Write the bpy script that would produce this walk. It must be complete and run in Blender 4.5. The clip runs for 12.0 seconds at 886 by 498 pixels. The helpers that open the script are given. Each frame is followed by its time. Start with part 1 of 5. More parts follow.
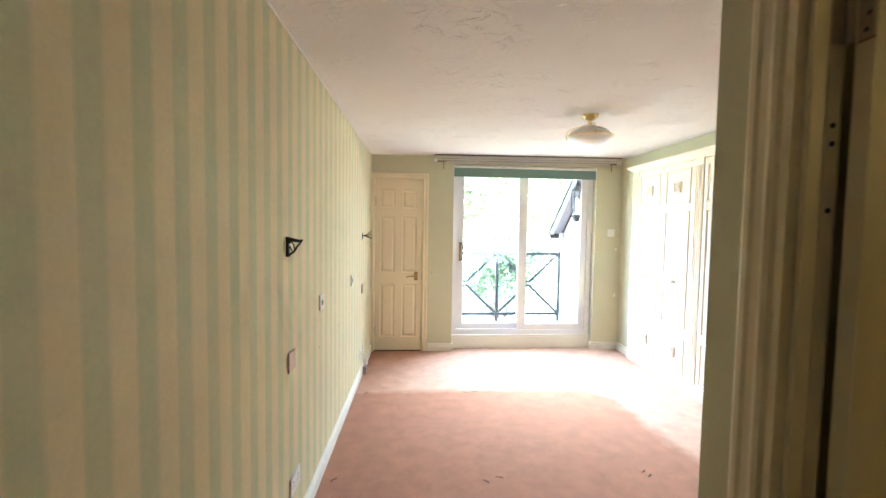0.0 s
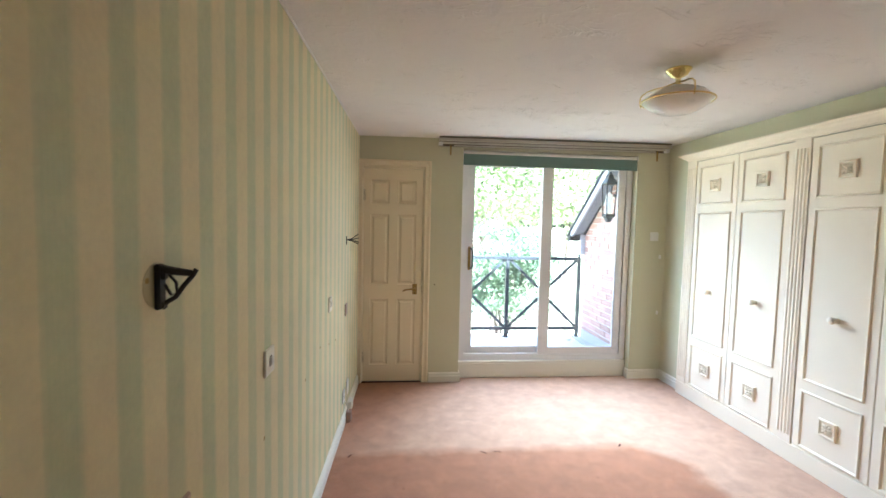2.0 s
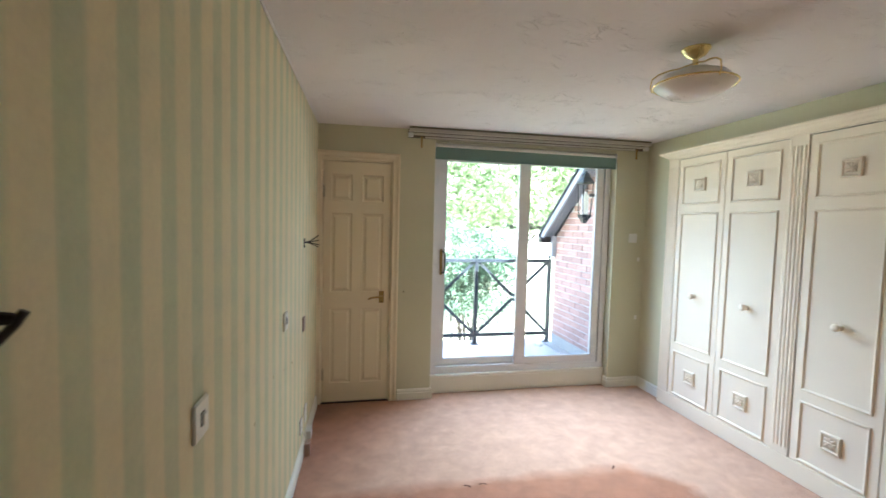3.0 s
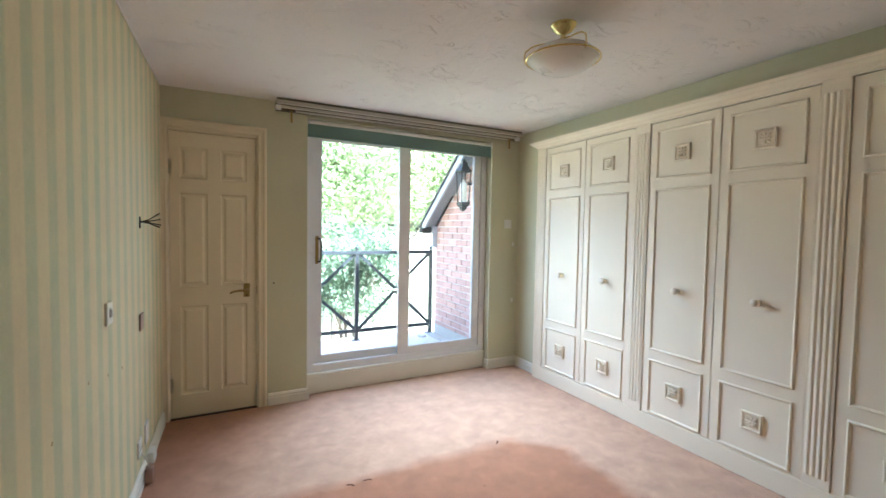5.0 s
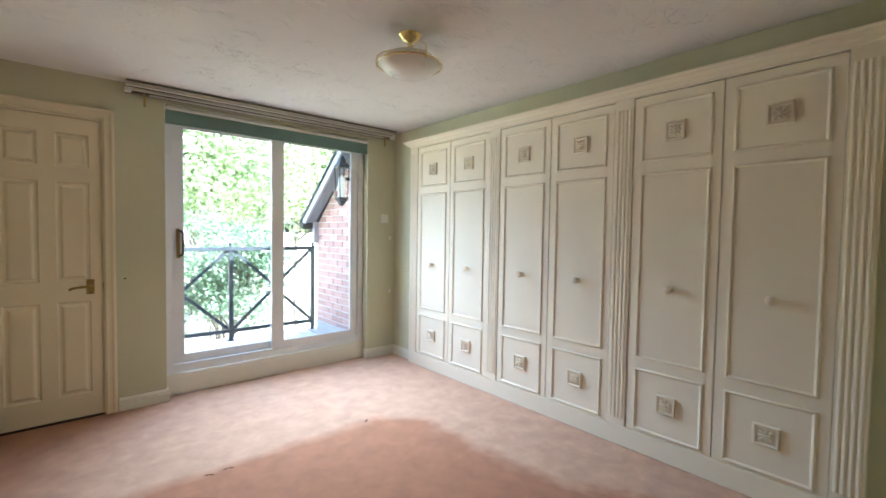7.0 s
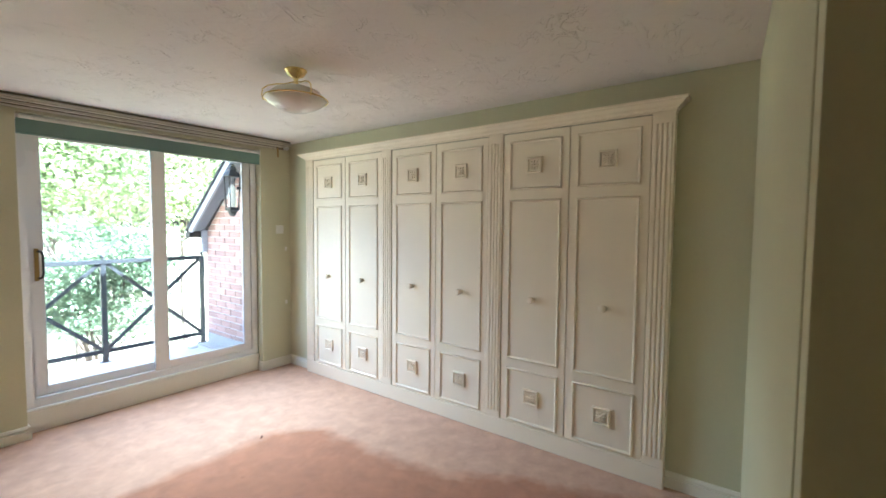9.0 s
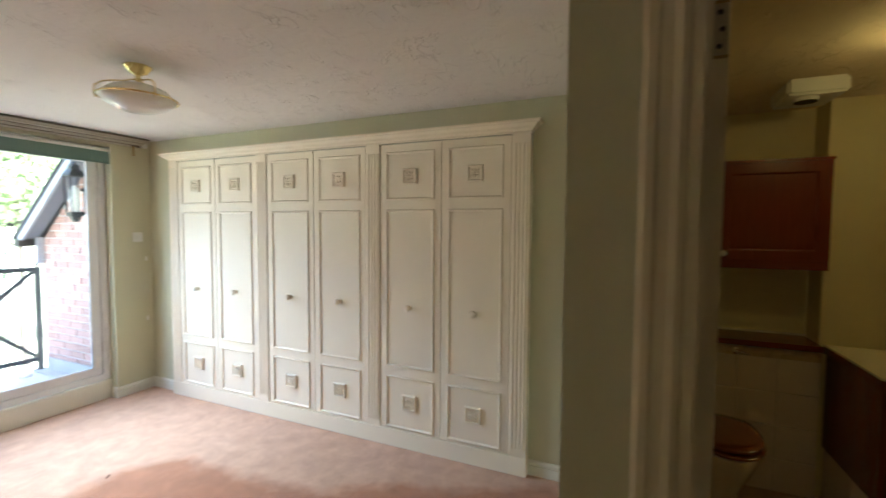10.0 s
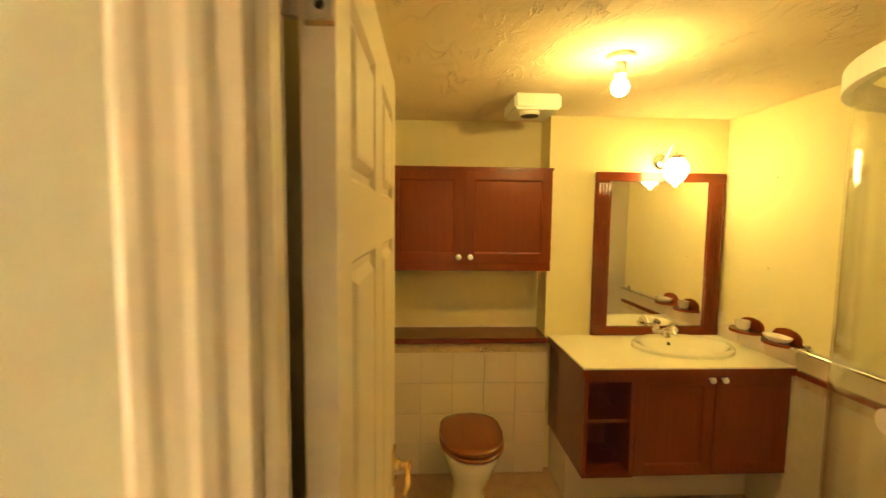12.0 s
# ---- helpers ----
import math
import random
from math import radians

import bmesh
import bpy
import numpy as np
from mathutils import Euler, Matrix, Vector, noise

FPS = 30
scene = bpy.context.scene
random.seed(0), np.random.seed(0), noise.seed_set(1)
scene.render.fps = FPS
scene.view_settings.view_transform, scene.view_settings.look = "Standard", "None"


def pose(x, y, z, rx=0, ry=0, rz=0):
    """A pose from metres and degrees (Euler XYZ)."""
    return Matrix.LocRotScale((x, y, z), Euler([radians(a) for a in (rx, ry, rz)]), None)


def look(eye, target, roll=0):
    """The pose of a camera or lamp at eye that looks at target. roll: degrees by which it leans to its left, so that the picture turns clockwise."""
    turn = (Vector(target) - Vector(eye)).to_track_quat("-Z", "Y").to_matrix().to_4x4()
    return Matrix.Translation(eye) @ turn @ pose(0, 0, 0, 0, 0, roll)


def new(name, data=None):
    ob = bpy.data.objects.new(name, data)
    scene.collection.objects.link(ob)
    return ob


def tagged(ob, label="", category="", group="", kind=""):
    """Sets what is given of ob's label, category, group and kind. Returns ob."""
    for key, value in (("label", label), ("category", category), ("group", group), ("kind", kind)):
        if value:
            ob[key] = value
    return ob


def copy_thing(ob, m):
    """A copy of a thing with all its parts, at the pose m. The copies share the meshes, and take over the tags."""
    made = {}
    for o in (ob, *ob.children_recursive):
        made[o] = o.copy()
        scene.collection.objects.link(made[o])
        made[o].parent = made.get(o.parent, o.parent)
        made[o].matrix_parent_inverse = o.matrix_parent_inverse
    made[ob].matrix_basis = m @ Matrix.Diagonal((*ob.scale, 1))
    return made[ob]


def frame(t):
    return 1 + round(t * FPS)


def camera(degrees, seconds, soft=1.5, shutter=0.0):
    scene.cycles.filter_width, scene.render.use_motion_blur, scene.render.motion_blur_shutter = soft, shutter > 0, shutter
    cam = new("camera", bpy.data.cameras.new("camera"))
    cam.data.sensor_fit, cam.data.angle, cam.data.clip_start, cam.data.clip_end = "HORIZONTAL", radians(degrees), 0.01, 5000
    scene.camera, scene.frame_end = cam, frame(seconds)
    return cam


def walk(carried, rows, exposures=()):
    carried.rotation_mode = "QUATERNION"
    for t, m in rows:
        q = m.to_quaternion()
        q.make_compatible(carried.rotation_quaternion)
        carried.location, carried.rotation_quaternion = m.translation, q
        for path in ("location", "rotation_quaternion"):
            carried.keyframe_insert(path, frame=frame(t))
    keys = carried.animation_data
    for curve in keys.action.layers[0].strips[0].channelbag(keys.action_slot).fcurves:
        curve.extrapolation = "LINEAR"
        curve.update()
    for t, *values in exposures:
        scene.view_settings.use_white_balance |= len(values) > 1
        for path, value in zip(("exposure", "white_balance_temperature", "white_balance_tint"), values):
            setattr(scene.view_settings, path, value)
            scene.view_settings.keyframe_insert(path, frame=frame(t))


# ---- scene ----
cam = camera(92.6, 12.0, shutter=0.4)
PATH = [
    (0, (-0.1, -0.256, 1.471), (0.054, 1.735, 1.364), 0.9),
    (0.5, (-0.12, -0.017, 1.457), (0.051, 1.973, 1.351), 1.1),
    (1, (-0.126, 0.257, 1.477), (0.051, 2.245, 1.363), 1.2),
    (1.5, (-0.144, 0.493, 1.483), (0.043, 2.481, 1.365), 1.1),
    (2, (-0.168, 0.746, 1.505), (0.031, 2.733, 1.384), 1.3),
    (2.5, (-0.201, 0.935, 1.516), (0.023, 2.919, 1.395), 1.3),
    (3, (-0.255, 1.139, 1.497), (0.153, 3.094, 1.385), 1.5),
    (5, (-0.198, 1.273, 1.349), (0.731, 3.042, 1.261), 1.0),
    (5.5, (-0.16, 1.223, 1.323), (0.858, 2.943, 1.236), 0.9),
    (6, (-0.133, 1.147, 1.287), (0.966, 2.816, 1.206), 1.0),
    (6.5, (-0.124, 1.071, 1.281), (1.084, 2.663, 1.202), 1.0),
    (7, (-0.129, 0.995, 1.282), (1.192, 2.495, 1.207), 0.9),
    (9, (-0.207, 0.761, 1.462), (1.404, 1.941, 1.358), 0.5),
    (9.5, (-0.173, 0.697, 1.487), (1.524, 1.75, 1.389), 0.5),
    (10, (-0.136, 0.595, 1.53), (1.699, 1.385, 1.428), 0.4),
    (10.5, (-0.077, 0.503, 1.558), (1.849, 1.029, 1.443), 0.3),
    (11, (-0.005, 0.421, 1.59), (1.968, 0.726, 1.465), 0.4),
    (11.5, (0.101, 0.398, 1.598), (2.095, 0.507, 1.478), 0.6),
    (12, (0.276, 0.36, 1.631), (2.267, 0.258, 1.477), 0.6),
]
EXPOSURES = [(0, 5.3, 5000, 3.5), (1.0, 4.8, 5000, 3.5), (2.0, 4.45, 5000, 3.5), (2.5, 4.25, 5000, 3.5), (3.2, 4.05, 5000, 3.5), (5.0, 4.02, 5000, 3.5), (7.0, 4.1, 5000, 3.5), (9.0, 4.2, 5050, 3.5), (10.0, 4.3, 5100, 4), (10.5, 4.5, 5300, 5), (11.0, 5.45, 5950, 9), (11.5, 6.4, 6400, 11), (11.8, 6.85, 6400, 6), (12.0, 7.35, 6450, 5)]
walk(cam, [(t, look(eye, target, roll)) for t, eye, target, roll in PATH], EXPOSURES)

# ---- sky and sun ----
SUN_ELEVATION, SUN_AZIMUTH = 48, 140  # azimuth: degrees clockwise from +y
world = bpy.data.worlds.new("sky")
scene.world = world
world.use_nodes = True
wn = world.node_tree.nodes
sky = wn.new("ShaderNodeTexSky")
sky.sky_type, sky.sun_disc = "NISHITA", False
sky.sun_elevation, sky.sun_rotation = radians(SUN_ELEVATION), radians(SUN_AZIMUTH)
sky.dust_density, sky.air_density, sky.ozone_density = 8.0, 0.7, 0.3
wn["Background"].inputs["Strength"].default_value = 0.15
world.node_tree.links.new(sky.outputs[0], wn["Background"].inputs["Color"])
sun = new("sun", bpy.data.lights.new("sun", "SUN"))
sun.data.energy, sun.data.angle, sun.data.color = 5.0, radians(0.5), (1.0, 0.95, 0.87)
a, e = radians(SUN_AZIMUTH), radians(SUN_ELEVATION)
sun.matrix_world = look((math.sin(a) * math.cos(e) * 30, math.cos(a) * math.cos(e) * 30, math.sin(e) * 30), (0, 0, 0))


def window_light(name, at, target, w, h, watts, spread):
    """Sky and garden light that comes in at the sliding door's opening."""
    l = new(name, bpy.data.lights.new(name, "AREA"))
    l.data.shape, l.data.size, l.data.size_y, l.data.energy = "RECTANGLE", w, h, watts
    l.data.spread, l.data.color = radians(spread), (0.89, 0.955, 1.0)
    l.matrix_world = look(at, target)
    return l


window_light("window_light", (1.25, 4.70, 1.72), (1.25, 4.00, 0.86), 1.5, 0.6, 1.82, 90)
window_light("window_light_east", (1.25, 4.68, 1.15), (2.03, 3.68, 1.10), 0.9, 1.6, 0.15, 86)
window_light("window_light_west", (1.25, 4.68, 1.15), (0.15, 4.20, 1.15), 0.9, 1.6, 0.09, 70)

# ---- materials ----
def nodes_of(name):
    m = bpy.data.materials.new(name)
    m.use_nodes = True
    t = m.node_tree
    return m, t, t.nodes["Principled BSDF"]


def add(t, kind, **values):
    n = t.nodes.new(kind)
    for k, v in values.items():
        n.inputs[k.replace("_", " ")].default_value = v
    return n


def maths(t, op, a, b=None, clamp=False):
    n = t.nodes.new("ShaderNodeMath")
    n.operation, n.use_clamp = op, clamp
    for i, v in enumerate((a, b)):
        if v is None:
            continue
        if isinstance(v, (int, float)):
            n.inputs[i].default_value = v
        else:
            t.links.new(v, n.inputs[i])
    return n.outputs[0]


def blend(t, fac, a, b, mode="MIX"):
    n = t.nodes.new("ShaderNodeMix")
    n.data_type, n.blend_type = "RGBA", mode
    for s, v in ((n.inputs[0], fac), (n.inputs[6], a), (n.inputs[7], b)):
        if isinstance(v, (int, float)):
            s.default_value = v
        elif isinstance(v, tuple):
            s.default_value = (*v, 1)
        else:
            t.links.new(v, s)
    return n.outputs[2]


def noise_at(t, scale, detail=4.0, rough=0.55, distort=0.0, stretch=(1, 1, 1)):
    co = t.nodes.new("ShaderNodeNewGeometry").outputs["Position"]
    if stretch != (1, 1, 1):
        mp = t.nodes.new("ShaderNodeVectorMath")
        mp.operation = "MULTIPLY"
        mp.inputs[1].default_value = stretch
        t.links.new(co, mp.inputs[0])
        co = mp.outputs[0]
    n = add(t, "ShaderNodeTexNoise", Scale=scale, Detail=detail, Roughness=rough, Distortion=distort)
    t.links.new(co, n.inputs["Vector"])
    return n.outputs[0]


def bumped(t, bsdf, height, strength, distance):
    b = add(t, "ShaderNodeBump", Strength=strength, Distance=distance)
    t.links.new(height, b.inputs["Height"])
    t.links.new(b.outputs[0], bsdf.inputs["Normal"])


def surface(name, colour, rough=0.5, metal=0.0, vary=0.12, scale=3.0, fine=60.0, bump=0.1, depth=0.002, coat=0.0, per_piece=0.0):
    """Paint, metal, ceramic: a colour with stains at two sizes, a little relief and uneven gloss."""
    m, t, b = nodes_of(name)
    big, small = noise_at(t, scale), noise_at(t, fine)
    mixed = maths(t, "ADD", maths(t, "MULTIPLY", big, 0.65), maths(t, "MULTIPLY", small, 0.35))
    k = maths(t, "MULTIPLY_ADD", mixed, 2 * vary)
    k.node.inputs[2].default_value = 1 - vary
    if per_piece:
        r = t.nodes.new("ShaderNodeObjectInfo").outputs["Random"]
        pk = maths(t, "MULTIPLY_ADD", r, 2 * per_piece)
        pk.node.inputs[2].default_value = 1 - per_piece
        k = maths(t, "MULTIPLY", k, pk)
    grey = t.nodes.new("ShaderNodeCombineColor")
    for i in range(3):
        t.links.new(k, grey.inputs[i])
    t.links.new(blend(t, 1.0, colour, grey.outputs[0], "MULTIPLY"), b.inputs["Base Color"])
    b.inputs["Metallic"].default_value = metal
    rr = maths(t, "MULTIPLY_ADD", big, 0.2)
    rr.node.inputs[2].default_value = rough - 0.1
    t.links.new(rr, b.inputs["Roughness"])
    b.inputs["Coat Weight"].default_value = coat
    if bump:
        bumped(t, b, small, bump, depth)
    return m


def wood(name, dark, light, rough=0.35, axis=2, scale=6.0):
    m, t, b = nodes_of(name)
    s = [9.0, 9.0, 9.0]
    s[axis] = 0.7
    grain = noise_at(t, scale, 6, 0.65, 0.8, tuple(s))
    pores = noise_at(t, scale * 9, 3, 0.6, 0.0, tuple(s))
    blot = noise_at(t, 2.5)
    f = maths(t, "ADD", maths(t, "MULTIPLY", grain, 0.6), maths(t, "MULTIPLY", blot, 0.4), True)
    t.links.new(blend(t, f, dark, light), b.inputs["Base Color"])
    b.inputs["Roughness"].default_value = rough
    b.inputs["Coat Weight"].default_value = 0.25
    bumped(t, b, pores, 0.15, 0.001)
    return m


def wallpaper_mat():
    """Satin stripes in sage and cream, 140 mm to the repeat, rubbed and a little stained."""
    m, t, b = nodes_of("striped_wallpaper")
    sep = t.nodes.new("ShaderNodeSeparateXYZ")
    t.links.new(t.nodes.new("ShaderNodeNewGeometry").outputs["Position"], sep.inputs[0])
    wob = maths(t, "MULTIPLY", maths(t, "SUBTRACT", noise_at(t, 30, 2), 0.5), 0.007)
    y = maths(t, "ADD", sep.outputs[1], wob)
    ph = maths(t, "FRACT", maths(t, "DIVIDE", maths(t, "SUBTRACT", y, 1.195 - 1.404 * 3), 0.1404))
    d = maths(t, "ABSOLUTE", maths(t, "SUBTRACT", ph, 0.25))
    rub = maths(t, "ADD", maths(t, "MULTIPLY", noise_at(t, 14, 5, 0.7), 0.5), maths(t, "MULTIPLY", noise_at(t, 4, 4, 0.65), 0.5))
    thread = maths(t, "MULTIPLY", maths(t, "SINE", maths(t, "MULTIPLY", sep.outputs[1], 700.0)), 0.05)
    k = maths(t, "MULTIPLY_ADD", rub, 1.7, True)
    k.node.inputs[2].default_value = -0.05
    f2 = maths(t, "ADD", maths(t, "MULTIPLY", maths(t, "MULTIPLY", maths(t, "SUBTRACT", 0.30, d), 8.0, True), k, True), thread, True)
    col = blend(t, f2, (0.70, 0.590, 0.345), (0.505, 0.510, 0.300))
    stain = maths(t, "MULTIPLY", maths(t, "SUBTRACT", noise_at(t, 2.2, 5, 0.6), 0.52), 1.6, True)
    col = blend(t, stain, col, (0.62, 0.50, 0.29))
    wash = maths(t, "MULTIPLY_ADD", maths(t, "ADD", maths(t, "MULTIPLY", noise_at(t, 11, 6, 0.72, 0.4, (1, 1, 0.55)), 0.6), maths(t, "MULTIPLY", noise_at(t, 70, 4, 0.7), 0.4)), 0.42)
    wash.node.inputs[2].default_value = 0.79
    g = t.nodes.new("ShaderNodeCombineColor")
    for i in range(3):
        t.links.new(wash, g.inputs[i])
    col = blend(t, 1.0, col, g.outputs[0], "MULTIPLY")
    t.links.new(col, b.inputs["Base Color"])
    b.inputs["Roughness"].default_value = 0.68
    bumped(t, b, noise_at(t, 220, 3, 0.7), 0.12, 0.001)
    return m


def carpet_mat():
    """Salmon cut pile, sun-faded except where a bed stood, and darker towards the cupboard door."""
    m, t, b = nodes_of("salmon_carpet")
    sep = t.nodes.new("ShaderNodeSeparateXYZ")
    t.links.new(t.nodes.new("ShaderNodeNewGeometry").outputs["Position"], sep.inputs[0])
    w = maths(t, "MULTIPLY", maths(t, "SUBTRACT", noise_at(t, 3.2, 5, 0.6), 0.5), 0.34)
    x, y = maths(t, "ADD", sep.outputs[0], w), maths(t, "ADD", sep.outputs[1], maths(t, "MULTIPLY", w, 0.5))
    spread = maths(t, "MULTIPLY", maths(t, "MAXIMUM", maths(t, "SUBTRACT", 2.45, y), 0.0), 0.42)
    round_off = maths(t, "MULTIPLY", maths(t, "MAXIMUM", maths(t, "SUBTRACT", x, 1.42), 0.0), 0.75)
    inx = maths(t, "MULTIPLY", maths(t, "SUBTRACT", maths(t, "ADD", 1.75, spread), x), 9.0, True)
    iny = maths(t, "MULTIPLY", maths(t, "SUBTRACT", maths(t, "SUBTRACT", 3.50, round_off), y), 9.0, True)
    # the deeper colour also fills a wedge towards the cupboard door, joined into bed
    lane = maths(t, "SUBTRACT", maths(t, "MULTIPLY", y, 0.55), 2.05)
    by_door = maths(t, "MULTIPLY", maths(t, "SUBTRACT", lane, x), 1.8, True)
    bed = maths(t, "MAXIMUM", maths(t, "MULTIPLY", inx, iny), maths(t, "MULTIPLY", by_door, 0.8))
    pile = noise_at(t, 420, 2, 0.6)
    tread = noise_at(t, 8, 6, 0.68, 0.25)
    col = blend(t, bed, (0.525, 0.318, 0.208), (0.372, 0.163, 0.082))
    k = maths(t, "MULTIPLY_ADD", maths(t, "ADD", maths(t, "MULTIPLY", tread, 1.35), maths(t, "MULTIPLY", pile, 0.5)), 0.6)
    k.node.inputs[2].default_value = 0.45
    g = t.nodes.new("ShaderNodeCombineColor")
    for i in range(3):
        t.links.new(k, g.inputs[i])
    col = blend(t, 1.0, col, g.outputs[0], "MULTIPLY")
    t.links.new(col, b.inputs["Base Color"])
    b.inputs["Roughness"].default_value = 0.95
    b.inputs["Sheen Weight"].default_value = 0.15
    b.inputs["Sheen Roughness"].default_value = 0.5
    b.inputs["Sheen Tint"].default_value = (1, 0.8, 0.7, 1)
    bumped(t, b, maths(t, "ADD", pile, maths(t, "MULTIPLY", tread, 1.2)), 0.5, 0.006)
    return m


def artex_mat(name, colour, relief):
    """Plaster combed by hand: short curved ridges on a rough ground."""
    m, t, b = nodes_of(name)
    ridge = noise_at(t, 4.2, 3, 0.5, 1.6, (1, 2.2, 1))
    line = maths(t, "SUBTRACT", 1.0, maths(t, "MULTIPLY", maths(t, "ABSOLUTE", maths(t, "SUBTRACT", ridge, 0.52)), 34.0, True))
    mask = maths(t, "MULTIPLY", maths(t, "SUBTRACT", noise_at(t, 6.0, 3), 0.47), 6.0, True)
    marks = maths(t, "MULTIPLY", line, mask)
    ground = noise_at(t, 13, 5, 0.62, 0.8)
    h = maths(t, "ADD", maths(t, "MULTIPLY", marks, 0.75), maths(t, "MULTIPLY", ground, 0.55))
    stain = noise_at(t, 1.6, 4)
    t.links.new(blend(t, maths(t, "MULTIPLY", stain, 0.5), colour, tuple(c * 0.82 for c in colour)), b.inputs["Base Color"])
    b.inputs["Roughness"].default_value = 0.9
    bumped(t, b, h, relief, 0.012)
    return m


def glass_mat():
    m, t, b = nodes_of("window_glass")
    out = t.nodes["Material Output"]
    clear = add(t, "ShaderNodeBsdfTransparent", Color=(0.97, 0.985, 0.975, 1))
    gloss = add(t, "ShaderNodeBsdfGlossy", Roughness=0.01)
    mix = t.nodes.new("ShaderNodeMixShader")
    f = t.nodes.new("ShaderNodeLayerWeight").outputs["Facing"]
    k = maths(t, "MULTIPLY_ADD", maths(t, "POWER", f, 4.0), 0.6)
    k.node.inputs[2].default_value = 0.035
    t.links.new(k, mix.inputs[0])
    t.links.new(clear.outputs[0], mix.inputs[1])
    t.links.new(gloss.outputs[0], mix.inputs[2])
    t.links.new(mix.outputs[0], out.inputs[0])
    return m


def glow_mat(name, colour, strength):
    m, t, b = nodes_of(name)
    b.inputs["Base Color"].default_value = (0.9, 0.88, 0.82, 1)
    b.inputs["Roughness"].default_value = 0.25
    b.inputs["Emission Color"].default_value = (*colour, 1)
    b.inputs["Emission Strength"].default_value = strength
    return m


def leaf_mat(name, dark, light):
    m, t, b = nodes_of(name)
    r = t.nodes.new("ShaderNodeNewGeometry").outputs["Random Per Island"]
    r = maths(t, "ADD", maths(t, "MULTIPLY", r, 0.25), maths(t, "MULTIPLY", maths(t, "SUBTRACT", noise_at(t, 0.9, 4), 0.34), 2.2, True), True)
    t.links.new(blend(t, r, dark, light), b.inputs["Base Color"])
    b.inputs["Roughness"].default_value = 0.5
    tr = t.nodes.new("ShaderNodeBsdfTranslucent")
    t.links.new(blend(t, r, tuple(c * 1.3 for c in dark), tuple(c * 1.3 for c in light)), tr.inputs["Color"])
    mix = add(t, "ShaderNodeMixShader")
    mix.inputs[0].default_value = 0.4
    t.links.new(b.outputs[0], mix.inputs[1])
    t.links.new(tr.outputs[0], mix.inputs[2])
    t.links.new(mix.outputs[0], t.nodes["Material Output"].inputs[0])
    return m


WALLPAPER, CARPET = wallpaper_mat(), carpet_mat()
ARTEX, ARTEX_BATH = artex_mat("artex_ceiling", (0.87, 0.81, 0.755), 0.8), artex_mat("artex_bath", (0.80, 0.67, 0.47), 0.95)
SAGE = surface("sage_wall", (0.59, 0.56, 0.375), 0.7, vary=0.10, scale=1.5, fine=90, bump=0.15)
BATHWALL = surface("bath_wall", (0.78, 0.70, 0.42), 0.6, vary=0.08, scale=1.5, fine=80, bump=0.15)
CREAM = surface("cream_paint", (0.845, 0.735, 0.56), 0.55, vary=0.05, scale=2.5, fine=150, bump=0.06)
IVORY = surface("ivory_door_paint", (0.78, 0.67, 0.46), 0.42, vary=0.06, scale=2, fine=120, bump=0.08)
TRIM = surface("trim_paint", (0.80, 0.76, 0.64), 0.4, vary=0.07, scale=3, fine=120, bump=0.06)
UPVC = surface("white_plastic_frame", (0.80, 0.78, 0.76), 0.3, vary=0.04, scale=3, fine=80, bump=0.02)
PLASTIC = surface("white_plastic", (0.78, 0.76, 0.70), 0.35, vary=0.04, bump=0.0)
SEAM = surface("dark_seam", (0.03, 0.025, 0.02), 0.8, bump=0.0)
BRASS = surface("polished_brass", (0.80, 0.64, 0.29), 0.22, 1.0, vary=0.12, scale=20, bump=0.03)
OLDBRASS = surface("aged_brass", (0.38, 0.26, 0.10), 0.38, 1.0, vary=0.25, scale=25, bump=0.05)
HINGE_PAINT = surface("painted_hinge", (0.50, 0.43, 0.30), 0.5, 0.1, vary=0.3, scale=60, bump=0.1)
HINGE = surface("dull_hinge_metal", (0.46, 0.40, 0.30), 0.4, 0.7, vary=0.2, scale=30, bump=0.05)
CHROME = surface("chrome", (0.78, 0.78, 0.76), 0.14, 1.0, vary=0.05, scale=20, bump=0.0)
COPPER = surface("brushed_plate", (0.44, 0.31, 0.25), 0.42, 0.55, vary=0.12, scale=15, bump=0.04)
BLACK = surface("black_fitting", (0.035, 0.032, 0.028), 0.55, 0.3, vary=0.3, scale=30, bump=0.3)
TEAL = surface("teal_blind_fabric", (0.19, 0.275, 0.235), 0.85, vary=0.08, scale=6, fine=300, bump=0.25)
OPAL = surface("opal_glass", (0.88, 0.84, 0.76), 0.3, vary=0.05, scale=8, bump=0.0, coat=0.4)
MAHOGANY = wood("mahogany", (0.115, 0.016, 0.0045), (0.25, 0.045, 0.010), 0.27)
MAHOGANY_Y = wood("mahogany_across", (0.115, 0.016, 0.0045), (0.25, 0.045, 0.010), 0.27, 1)
PINE = wood("pine_seat", (0.18, 0.048, 0.010), (0.29, 0.090, 0.020), 0.12, 0)
TILE = surface("cream_tile", (0.80, 0.70, 0.60), 0.16, vary=0.05, scale=5, fine=40, bump=0.03, coat=0.3, per_piece=0.04)
GROUT = surface("grout", (0.62, 0.56, 0.45), 0.9, vary=0.2, scale=12, bump=0.3)
BORDER = surface("relief_border", (0.58, 0.45, 0.27), 0.3, vary=0.4, scale=22, fine=70, bump=0.6, depth=0.004)
WORKTOP = surface("cream_laminate", (0.80, 0.76, 0.60), 0.5, vary=0.04, scale=8, fine=90, bump=0.0)
CERAMIC = surface("cream_ceramic", (0.82, 0.78, 0.66), 0.1, vary=0.03, bump=0.0, coat=0.5)
